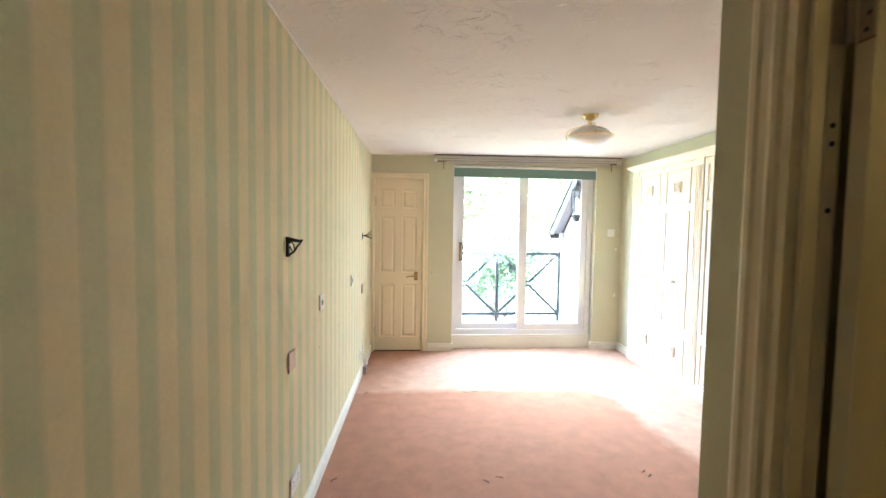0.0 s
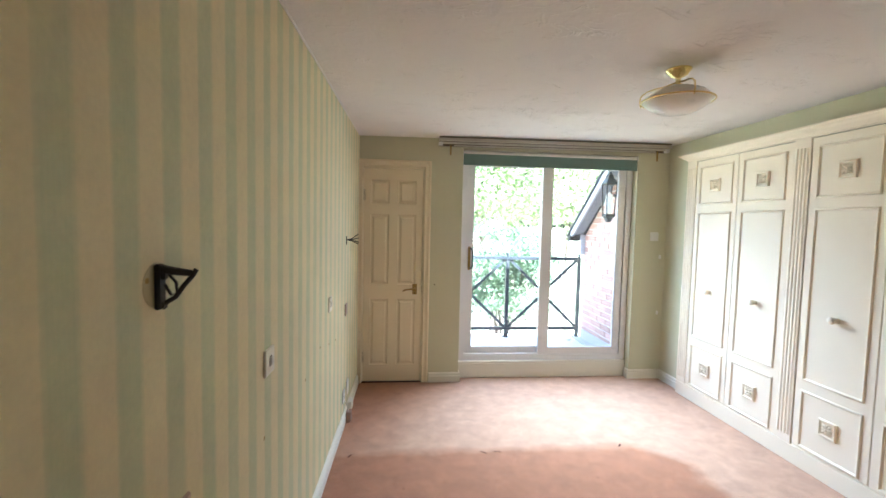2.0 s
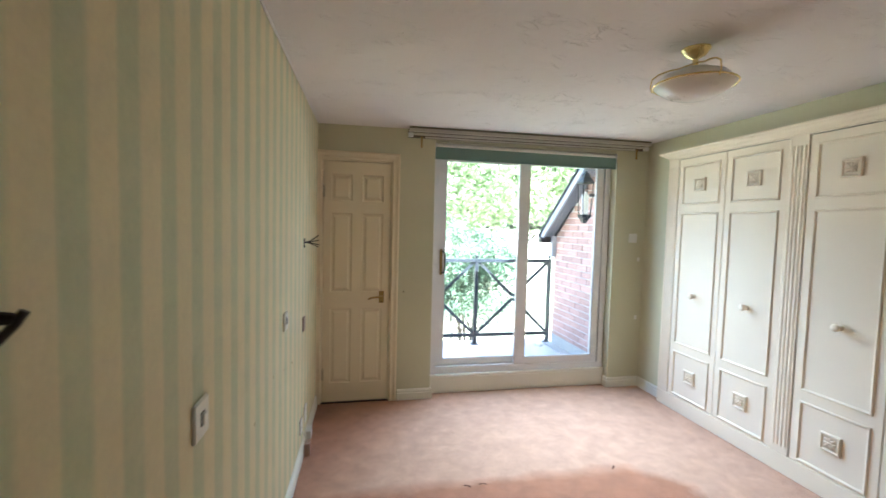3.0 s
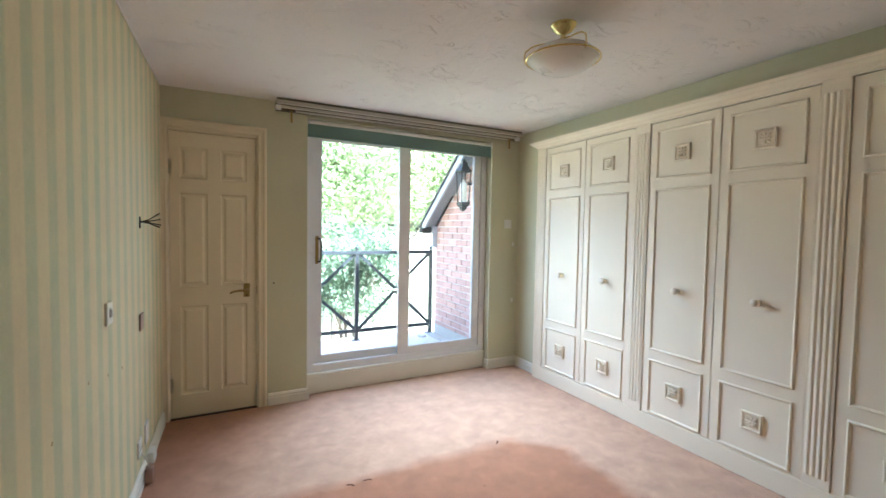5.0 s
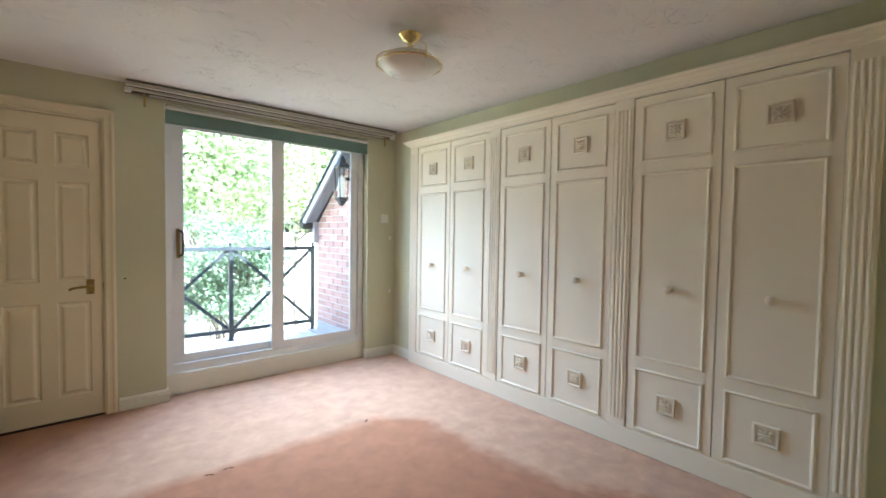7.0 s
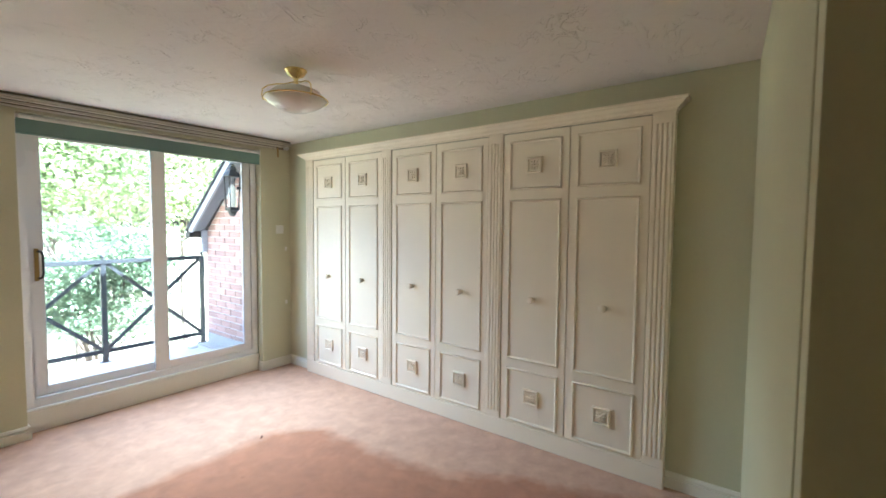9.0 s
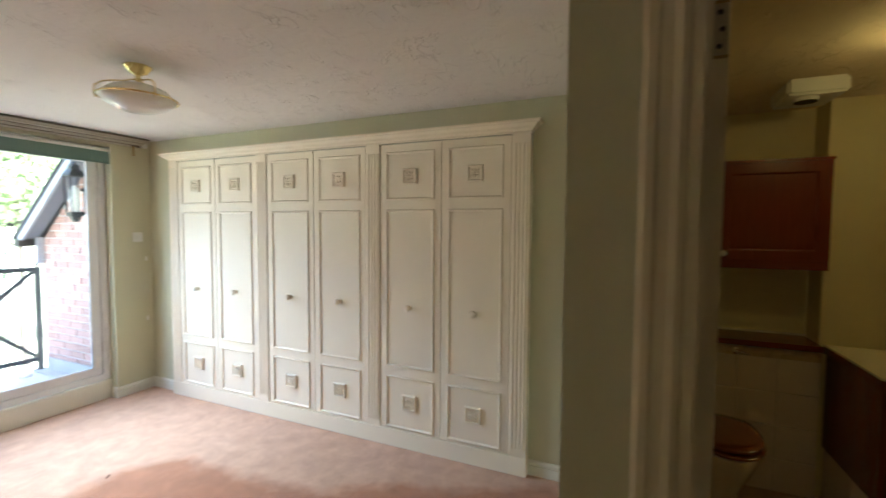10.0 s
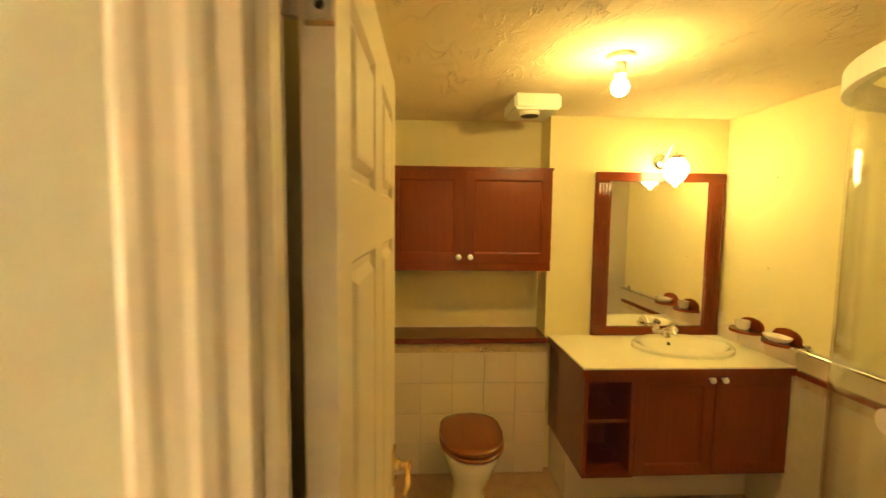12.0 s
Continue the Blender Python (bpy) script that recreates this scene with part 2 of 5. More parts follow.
VINYL = surface("beige_vinyl", (0.52, 0.34, 0.22), 0.4, vary=0.55, scale=9, fine=45, bump=0.1)
MIRROR = surface("silvered_mirror", (0.90, 0.90, 0.88), 0.1, 1.0, vary=0.0, bump=0.0)
MIRROR.node_tree.nodes["Principled BSDF"].inputs["Roughness"].default_value = 0.02
for l in list(MIRROR.node_tree.nodes["Principled BSDF"].inputs["Roughness"].links):
    MIRROR.node_tree.links.remove(l)
GLASS = glass_mat()
BULB = glow_mat("bulb_glow", (1.0, 0.68, 0.19), 2.2)
GLOBE = glow_mat("opal_glow", (1.0, 0.69, 0.20), 0.40)
BRICK = surface("red_brick", (0.53, 0.33, 0.27), 0.85, vary=0.25, scale=9, fine=70, bump=0.4, per_piece=0.18)
MORTAR = surface("mortar", (0.72, 0.69, 0.64), 0.95, vary=0.15, scale=12, bump=0.4)
BARGE = surface("white_bargeboard", (0.50, 0.50, 0.52), 0.5, vary=0.1, bump=0.1)
OLD_TRACK = surface("aged_track_plastic", (0.60, 0.55, 0.44), 0.5, vary=0.18, scale=4, fine=60, bump=0.05)
TRACK_SHADE = surface("track_shade_brown", (0.20, 0.165, 0.12), 0.8, vary=0.2, bump=0.1)
SOFFIT = surface("grey_soffit", (0.26, 0.26, 0.28), 0.6, vary=0.15, bump=0.1)
SLATE = surface("dark_roof_tile", (0.06, 0.06, 0.065), 0.7, vary=0.3, scale=8, bump=0.3)
IRON = surface("black_railing_paint", (0.030, 0.034, 0.040), 0.4, 0.2, vary=0.25, scale=20, bump=0.15)
PAVING = surface("pale_paving", (0.55, 0.54, 0.50), 0.9, vary=0.15, scale=2.5, fine=30, bump=0.3)
LEAD = surface("lead_flashing", (0.44, 0.42, 0.38), 0.7, 0.0, vary=0.15, scale=6, bump=0.1)
GROUND = surface("ground_cover", (0.22, 0.21, 0.14), 0.95, vary=0.4, scale=0.4, fine=6, bump=0.4)
BARK = surface("bark", (0.10, 0.08, 0.065), 0.9, vary=0.4, scale=6, fine=40, bump=0.8, depth=0.02)
LEAF_A = leaf_mat("leaf_pale", (0.085, 0.120, 0.055), (0.27, 0.33, 0.165))
LEAF_B = leaf_mat("leaf_shrub", (0.045, 0.078, 0.045), (0.16, 0.21, 0.13))


# ---- mesh helpers ----
ORIGIN = {}


def bx(bm, x0, x1, y0, y1, z0, z1):
    v = [bm.verts.new((x, y, z)) for x in (x0, x1) for y in (y0, y1) for z in (z0, z1)]
    for f in ((0, 1, 3, 2), (4, 6, 7, 5), (0, 4, 5, 1), (2, 3, 7, 6), (0, 2, 6, 4), (1, 5, 7, 3)):
        bm.faces.new([v[i] for i in f])
    return v


def boxes(*rows):
    bm = bmesh.new()
    for r in rows:
        bx(bm, *r)
    return bm


def prism(bm, outline, axis, a, b):
    """Extrude a 2D outline along an axis (0, 1 or 2) from a to b; the outline gives the other two axes in order."""
    def put(p, s):
        q = list(p)
        q.insert(axis, s)
        return bm.verts.new(q)
    lo, hi = [put(p, a) for p in outline], [put(p, b) for p in outline]
    n = len(outline)
    for i in range(n):
        bm.faces.new((lo[i], lo[(i + 1) % n], hi[(i + 1) % n], hi[i]))
    bm.faces.new(lo[::-1])
    bm.faces.new(hi)


def loft(bm, loops, closed=True, cap=True):
    rows = [[bm.verts.new(p) for p in l] for l in loops]
    n = len(rows[0])
    for p, q in zip(rows, rows[1:]):
        for i in range(n if closed else n - 1):
            j = (i + 1) % n
            bm.faces.new((p[i], p[j], q[j], q[i]))
    if cap and closed:
        bm.faces.new(rows[0][::-1])
        bm.faces.new(rows[-1])


def lathe(bm, profile, centre, axis=(0, 0, 1), n=28, cap=True):
    """Turn (radius, height) pairs round an axis through centre."""
    q = Vector(axis).normalized().to_track_quat("Z", "Y")
    loops = []
    for r, h in profile:
        loops.append([Vector(centre) + q @ Vector((max(r, 1e-4) * math.cos(2 * math.pi * i / n), max(r, 1e-4) * math.sin(2 * math.pi * i / n), h)) for i in range(n)])
    loft(bm, loops, True, cap)


def tube(bm, pts, r, n=8, r_end=None):
    """A round bar along points, its rings carried on without twist."""
    pts = [Vector(p) for p in pts]
    loops, side = [], None
    for i, p in enumerate(pts):
        d = (pts[min(i + 1, len(pts) - 1)] - pts[max(i - 1, 0)]).normalized()
        if side is None:
            side = d.orthogonal()
        side = (side - d * side.dot(d)).normalized()
        up = d.cross(side)
        rr = r if r_end is None else r + (r_end - r) * i / (len(pts) - 1)
        loops.append([p + side * (rr * math.cos(2 * math.pi * k / n)) + up * (rr * math.sin(2 * math.pi * k / n)) for k in range(n)])
    loft(bm, loops)


def arc(c, r, a0, a1, n, plane="xz"):
    out = []
    for i in range(n + 1):
        a = radians(a0 + (a1 - a0) * i / n)
        u, w = r * math.cos(a), r * math.sin(a)
        out.append({"xz": (c[0] + u, c[1], c[2] + w), "xy": (c[0] + u, c[1] + w, c[2]), "yz": (c[0], c[1] + u, c[2] + w)}[plane])
    return out


def moulding(bm, o, u, v, n, su, sv, profile):
    """A mitred frame: from corner o, along u and v, out by n; the profile gives (inset, height) pairs."""
    o, u, v, n = Vector(o), Vector(u), Vector(v), Vector(n)
    loops = []
    for i, h in profile:
        loops.append([o + u * a + v * b + n * h for a, b in ((i, i), (su - i, i), (su - i, sv - i), (i, sv - i))])
    loft(bm, loops, True, False)


def finish(name, bm, mat, bevel=0.0, smooth=False, segments=2):
    bmesh.ops.remove_doubles(bm, verts=bm.verts, dist=1e-6)
    if bevel:
        bmesh.ops.bevel(bm, geom=bm.edges[:], offset=bevel, segments=segments, affect="EDGES", clamp_overlap=True)
    bmesh.ops.recalc_face_normals(bm, faces=bm.faces)
    me = bpy.data.meshes.new(name)
    bm.to_mesh(me)
    bm.free()
    if smooth:
        for p in me.polygons:
            p.use_smooth = True
        me.set_sharp_from_angle(angle=radians(40))
    me.materials.append(mat)
    return me


def thing(name, at, label, category, group=""):
    ob = tagged(new(name), label, category, group)
    ob.location = at
    ORIGIN[ob.name] = Vector(at)
    return ob


def part(name, bm, mat, parent, label="", bevel=0.0, smooth=False):
    o = ORIGIN[parent.name]
    bmesh.ops.translate(bm, verts=bm.verts, vec=-o)
    ob = new(name, finish(name, bm, mat, bevel, smooth))
    ob.parent = parent
    ORIGIN[ob.name] = o
    if label:
        tagged(ob, label)
    return ob


def single(name, bm, mat, at, label, category, bevel=0.0, smooth=False, group="", kind=""):
    bmesh.ops.translate(bm, verts=bm.verts, vec=-Vector(at))
    ob = new(name, finish(name, bm, mat, bevel, smooth))
    ob.location = at
    ORIGIN[ob.name] = Vector(at)
    return tagged(ob, label, category, group, kind)


def structure(name, bm, mat, label, bevel=0.0, smooth=False):
    return single(name, bm, mat, (0, 0, 0), label, "", bevel, smooth, "", "structure")


# ---- the shell ----
# bedroom: x -0.6 .. 2.44, y .. 4.68; bathroom: x 0.71 .. 2.9, y -1.57 .. 0.58
WEST, EAST, NORTH, BATH_CEIL = -0.553, 2.44, 4.675, 2.256
SLOPE = 0.024


def west_x(y):
    return WEST - SLOPE * (NORTH - y)


def ceil_z(x):
    return 2.279 + 0.008 * (x + 0.6)


structure("floor", boxes((-0.9, 0.707, -2.0, 4.80, -0.25, 0.0), (0.707, 2.6, 0.6, 4.80, -0.25, 0.0)), CARPET, "salmon pink carpet, faded but for where a bed stood, darker by the cupboard door")
structure("floor_bath", boxes((0.710, 3.3, -1.75, 0.597, -0.25, -0.002)), VINYL, "mottled beige vinyl floor of the bathroom")
bm = bmesh.new()
prism(bm, [(-0.9, ceil_z(-0.9)), (2.62, ceil_z(2.62)), (2.62, 2.62), (-0.9, 2.62)], 1, -2.0, 5.0)
structure("ceiling", bm, ARTEX, "off-white hand-textured plaster ceiling")
structure("ceiling_bath", boxes((0.712, 3.3, -1.8, 0.595, BATH_CEIL, 2.274)), ARTEX_BATH, "cream hand-textured plaster bathroom ceiling")

bm = bmesh.new()
prism(bm, [(west_x(-2.0), -2.0), (west_x(4.8), 4.8), (west_x(4.8) - 0.15, 4.8), (west_x(-2.0) - 0.15, -2.0)], 2, -0.01, 2.34)
structure("wall_west", bm, WALLPAPER, "sage and cream striped wallpaper, worn, with old fixings")

WIN_X0, WIN_X1, WIN_TOP, RIGHT_Y = 0.395, 2.115, 2.20, 4.695
bm = boxes((-0.9, -0.524, NORTH, 4.95, -0.01, 2.34), (-0.524, 0.046, NORTH, 4.95, 2.009, 2.34), (0.046, WIN_X0, NORTH, 4.95, -0.01, 2.34),
           (WIN_X0, WIN_X1, NORTH + 0.02, 4.95, WIN_TOP, 2.34), (WIN_X1, 2.62, RIGHT_Y, 4.95, -0.01, 2.34))
structure("wall_north", bm, SAGE, "plain sage green painted wall round door and window")
# added out of view to keep daylight from leaking round the cupboard door
structure("closet_light_stop", boxes((-0.6, 0.10, 4.955, 5.0, -0.01, 2.34)), SAGE, "unseen plain wall added behind the cupboard door to stop light leaks")
structure("wall_east", boxes((EAST, EAST + 0.12, 0.68, 4.70, -0.01, 2.34)), SAGE, "plain sage green wall behind the wardrobes")
# never in view; pale so that it throws light back onto the partition
structure("wall_south", boxes((-0.9, 0.605, -1.75, -1.6, -0.01, 2.34)), TRIM, "unseen wall that closes the passage, pale to bounce light")

# partition between passage and bathroom, with the bathroom doorway
PX, PY, DOOR_N, DOOR_S = 0.605, 0.690, 0.494, -0.275
bm = boxes((PX, 0.705, DOOR_N + 0.03, PY, -0.01, 2.34), (PX, 0.705, DOOR_S - 0.03, DOOR_N + 0.03, 2.03, 2.34), (PX, 0.705, -1.75, DOOR_S - 0.03, -0.01, 2.34))
structure("wall_partition", bm, SAGE, "sage green partition wall with the bathroom doorway")
bm = bmesh.new()
prism(bm, [(0.7055, 0.600), (EAST + 0.12, 0.600), (EAST + 0.12, 0.769), (0.7055, PY + 0.003)], 2, -0.01, 2.34)
structure("wall_partition_return", bm, SAGE, "sage green wall between bedroom and bathroom")
structure("wall_bath_north", boxes((0.705, 3.3, 0.56, 0.597, -0.01, 2.26)), BATHWALL, "cream painted bathroom wall behind the door")
structure("wall_bath_west", boxes((0.7055, 0.712, -1.6, DOOR_S - 0.07, -0.01, 2.26)), BATHWALL, "cream painted bathroom wall beside the doorway")
structure("wall_bath_south", boxes((0.705, 3.3, -1.72, -1.57, -0.01, 2.26)), BATHWALL, "warm cream painted bathroom wall")
structure("wall_bath_east", boxes((2.90, 3.10, -1.60, -0.432, -0.01, 2.26), (3.10, 3.25, -1.60, 0.60, -0.01, 2.26)), BATHWALL, "cream painted bathroom wall with a cupboard niche")

SKIRT = [(0, 0), (0.017, 0), (0.017, 0.058), (0.009, 0.061), (0.009, 0.066), (0.016, 0.069), (0.016, 0.078), (0.008, 0.090), (0, 0.092)]


def skirting(name, p, q, label):
    """A moulded board on the wall from p to q; it stands out to the left of that direction."""
    p, q = Vector((*p, 0)), Vector((*q, 0))
    d = (q - p).normalized()
    n = Vector((-d.y, d.x, 0))
    bm = bmesh.new()
    loft(bm, [[s + n * a + Vector((0, 0, h)) for a, h in SKIRT] for s in (p, q)])
    structure(name, bm, TRIM, label)


lab = "cream painted moulded skirting board"
skirting("baseboard_west", (west_x(4.63), 4.63), (west_x(-1.6), -1.6), lab)
skirting("baseboard_north", (WIN_X0 + 0.006, NORTH), (0.112, NORTH), lab)
skirting("baseboard_reveal_1", (WIN_X0 + 0.001, 4.752), (WIN_X0 + 0.001, NORTH - 0.016), lab)
skirting("baseboard_north_right", (EAST - 0.001, RIGHT_Y), (WIN_X1 - 0.006, RIGHT_Y), lab)
skirting("baseboard_reveal_2", (WIN_X1 - 0.001, RIGHT_Y - 0.016), (WIN_X1 - 0.001, 4.752), lab)
skirting("baseboard_east_far", (EAST, 4.345), (EAST, RIGHT_Y), lab)
skirting("baseboard_east", (EAST, 0.765), (EAST, 1.115), lab)
skirting("baseboard_return", (EAST, 0.7636), (0.712, PY + 0.0032), lab)
skirting("baseboard_partition", (PX, DOOR_N + 0.09), (PX, PY), lab)
bm = bmesh.new()
tube(bm, [(west_x(4.6) + 0.006, 4.6, ceil_z(WEST) - 0.006), (west_x(-1.5) + 0.006, -1.5, ceil_z(-0.7) - 0.006)], 0.005, 6)
structure("trim_cornice_line", bm, ARTEX, "thin plaster line where ceiling meets wallpaper", smooth=True)

# ---- panelled doors ----
PANEL = [(0.0, 0.0), (0.008, -0.009), (0.020, -0.009), (0.034, 0.001), (0.040, 0.002)]


def panel_door(name, x0, x1, z0, z1, label):
    """A six-panel moulded leaf in the plane y = 0, its face towards -y, 35 mm thick, built in world axes at the origin."""
    w = x1 - x0
    sx = w / 0.576
    cols = [(x0 + 0.063 * sx, x0 + 0.245 * sx), (x1 - 0.245 * sx, x1 - 0.063 * sx)]
    rows = [(0.166, 0.790), (0.925, 1.575), (1.672, 1.890)]
    bm = bmesh.new()
    xs = [x0, *cols[0], *cols[1], x1]
    zs = [z0, *rows[0], *rows[1], *rows[2], z1]
    for i in range(5):
        for j in range(7):
            if i in (1, 3) and j in (1, 3, 5):
                for side, n in ((0.0, -1), (0.035, 1)):
                    moulding(bm, (xs[i], side, zs[j]), (1, 0, 0), (0, 0, 1), (0, n, 0), xs[i + 1] - xs[i], zs[j + 1] - zs[j], PANEL)
                    k = 0.040
                    y = side + n * 0.002
                    f = [bm.verts.new(p) for p in ((xs[i] + k, y, zs[j] + k), (xs[i + 1] - k, y, zs[j] + k), (xs[i + 1] - k, y, zs[j + 1] - k), (xs[i] + k, y, zs[j + 1] - k))]
                    bm.faces.new(f)
            else:
                for y in (0.0, 0.035):
                    f = [bm.verts.new(p) for p in ((xs[i], y, zs[j]), (xs[i + 1], y, zs[j]), (xs[i + 1], y, zs[j + 1]), (xs[i], y, zs[j + 1]))]
                    bm.faces.new(f)
    rim = [(x0, z0), (x1, z0), (x1, z1), (x0, z1)]
    for (a, b), (c, d) in zip(rim, rim[1:] + rim[:1]):
        bm.faces.new([bm.verts.new(p) for p in ((a, 0, b), (c, 0, d), (c, 0.035, d), (a, 0.035, b))])
    ob = new(name, finish(name, bm, IVORY))
    ORIGIN[ob.name] = Vector((0, 0, 0))
    return tagged(ob, label, "", "", "structure")


def lever(parent, x, z, towards, y=0.0, side=-1, label="polished brass lever handle on a square plate", metal=None):
    """A lever on its back plate; side: the way the face looks along y."""
    bm = boxes((x - 0.021, x + 0.021, min(y, y + side * 0.007), max(y, y + side * 0.007), z - 0.05, z + 0.05))
    metal = metal or OLDBRASS
    plate = part("handle_plate", bm, metal, parent, label, bevel=0.002)
    bm = bmesh.new()
    lathe(bm, [(0.016, 0), (0.016, 0.012), (0.010, 0.016), (0.009, 0.045)], (x, y + side * 0.007, z), (0, side, 0), 16)
    yy = y + side * 0.045
    tube(bm, [(x - towards * 0.008, yy, z), (x + towards * 0.03, yy - side * 0.003, z + 0.004), (x + towards * 0.07, yy, z + 0.002), (x + towards * 0.095, yy, z - 0.004), (x + towards * 0.108, yy - side * 0.006, z - 0.014)], 0.009, 10, 0.007)
    part("lever", bm, metal, plate, smooth=True)
    bm = bmesh.new()
    lathe(bm, [(0.005, 0), (0.005, 0.003)], (x, y + side * 0.007, z - 0.036), (0, side, 0), 10)
    part("keyhole", bm, SEAM, plate)


def hinge(parent, x, y, z):
    bm = bmesh.new()
    lathe(bm, [(0.006, -0.05), (0.006, 0.05)], (x, y, z), (0, 0, 1), 10)
    bx(bm, x, x + 0.022, y + 0.004, y + 0.008, z - 0.05, z + 0.05)
    part("hinge", bm, HINGE, parent, "dull brass butt hinge")


ARCHI = [(0.0, 0.0), (0.0, 0.016), (0.008, 0.020), (0.018, 0.019), (0.024, 0.014), (0.038, 0.012), (0.048, 0.015), (0.056, 0.010), (0.060, 0.0)]


def architrave(bm, at, u, n, w0, top, span, width_scale=1.0):
    """Two legs and a head round an opening; at: outer foot of the first leg, u: across, n: out of the wall."""
    at, u, n, up = Vector(at), Vector(u), Vector(n), Vector((0, 0, 1))
    loops = []
    for i, h in ARCHI:
        i *= width_scale
        loops.append([at + u * i + n * h, at + u * i + up * (top - i) + n * h, at + u * (span - i) + up * (top - i) + n * h, at + u * (span - i) + n * h])
    rows = [[bm.verts.new(p) for p in l] for l in loops]
    for p, q in zip(rows, rows[1:]):
        for k in range(3):
            bm.faces.new((p[k], p[k + 1], q[k + 1], q[k]))


# cupboard door beside the window
d1 = panel_door("door_1", -0.508, 0.030, 0.010, 1.992, "closed ivory six-panel cupboard door in its frame")
d1.location = (0, NORTH + 0.012, 0)
lever(d1, -0.032, 0.885, -1)
hinge(d1, -0.514, -0.004, 1.75)
hinge(d1, -0.514, -0.004, 0.24)
bm = boxes((-0.524, -0.511, NORTH + 0.002, NORTH + 0.10, 0, 2.009), (0.033, 0.046, NORTH + 0.002, NORTH + 0.10, 0, 2.009), (-0.511, 0.033, NORTH + 0.002, NORTH + 0.10, 1.996, 2.009),
           (-0.511, -0.492, NORTH + 0.052, NORTH + 0.07, 0, 1.996), (0.014, 0.033, NORTH + 0.052, NORTH + 0.07, 0, 1.996), (-0.492, 0.014, NORTH + 0.052, NORTH + 0.07, 1.974, 1.996))
structure("trim_door_lining", bm, IVORY, "ivory painted lining of the cupboard door")
bm = bmesh.new()
architrave(bm, (-0.578, NORTH, 0), (1, 0, 0), (0, -1, 0), 0, 2.072, 0.682, 1.08)
structure("trim_architrave", bm, IVORY, "ivory painted moulded architrave")
structure("trim_keep_plate", boxes((0.0335, 0.0375, NORTH - 0.004, NORTH + 0.012, 0.855, 0.915)), OLDBRASS, "dull brass keep plate of the cupboard door")
structure("trim_threshold", boxes((-0.523, 0.045, NORTH - 0.004, NORTH + 0.10, 0.0, 0.006)), SEAM, "dark gap strip under the cupboard door")

# bathroom door, swung open into the bathroom
d2 = panel_door("door_2", 0.0, 0.735, 0.010, 1.983, "ivory six-panel bathroom door standing open against the wall")
d2.location = (0.710, 0.445, 0)
d2.rotation_euler = (0, 0, radians(-0.9))
lever(d2, 0.675, 0.955, -1, metal=BRASS)
for hz in (1.862, 0.25):
    bm = boxes((-0.003, 0.0005, 0.003, 0.028, hz - 0.042, hz + 0.042))
    lathe(bm, [(0.006, -0.042), (0.006, 0.042)], (-0.006, 0.040, hz), (0, 0, 1), 10)
    leaf = part("hinge", bm, HINGE_PAINT, d2, "paint-flecked metal butt hinge")
    part("rebate", boxes((-0.0016, 0.0004, 0.001, 0.030, hz - 0.047, hz - 0.042), (-0.0016, 0.0004, 0.001, 0.030, hz + 0.042, hz + 0.048)), OLDBRASS, leaf, "dark rebate round the hinge leaf")
    for k, o in ((-0.028, 0.015), (0.0, 0.011), (0.028, 0.015)):
        bm = bmesh.new()
        lathe(bm, [(0.0048, 0), (0.004, 0.0012), (0.0, 0.0013)], (-0.003, o, hz + k), (-1, 0, 0), 10)
        part("screw", bm, SEAM, leaf, "dark screw")
bm = boxes((PX - 0.001, 0.706, DOOR_N, DOOR_N + 0.03, 0, 2.03), (PX - 0.001, 0.706, DOOR_S - 0.03, DOOR_S, 0, 2.03), (PX - 0.001, 0.706, DOOR_S, DOOR_N, 2.0, 2.03),
           (0.629, 0.664, DOOR_N - 0.012, DOOR_N, 0, 2.0), (0.629, 0.664, DOOR_S, DOOR_S + 0.012, 0, 2.0), (0.629, 0.664, DOOR_S + 0.012, DOOR_N - 0.012, 1.988, 2.0))
structure("trim_bath_lining", bm, IVORY, "ivory painted door lining with stops", bevel=0.002)
bm = bmesh.new()
architrave(bm, (PX, DOOR_S - 0.075, 0), (0, 1, 0), (-1, 0, 0), 0, 2.08, DOOR_N - DOOR_S + 0.16, 1.15)
structure("trim_bath_architrave", bm, IVORY, "ivory painted moulded architrave round the bathroom doorway")
bm = boxes((0.670, 0.7035, DOOR_N - 0.0025, DOOR_N - 0.0002, 1.82, 1.904))
for k in (1.834, 1.862, 1.890):
    lathe(bm, [(0.004, 0), (0.004, 0.001)], (0.687, DOOR_N - 0.0025, k), (0, -1, 0), 8)
structure("trim_hinge_leaf", bm, HINGE, "dull metal hinge leaf screwed to the door lining")
for n, z in enumerate((1.672, 1.638, 1.512)):
    bm = bmesh.new()
    lathe(bm, [(0.0055, 0.0), (0.005, 0.0012), (0.0, 0.0014)], (0.690, DOOR_N - 0.0002, z), (0, -1, 0), 10)
    structure("trim_screw_mark", bm, SEAM, "dark screw mark on the door lining")
structure("trim_carpet_bar", boxes((0.692, 0.724, DOOR_S, DOOR_N, -0.002, 0.007)), BRASS, "brass threshold bar in the bathroom doorway", bevel=0.002)

# ---- sliding window ----
FY = 4.780
win = structure("window_1", boxes((WIN_X0, WIN_X1, FY - 0.02, FY + 0.12, 0.0, 0.145)), TRIM, "white sliding balcony door in a white frame, closed", bevel=0.004)
structure("window_nosing", boxes((WIN_X0, WIN_X1, FY - 0.032, FY - 0.002, 0.145, 0.168)), TRIM, "white painted nosing under the sliding door", bevel=0.006)
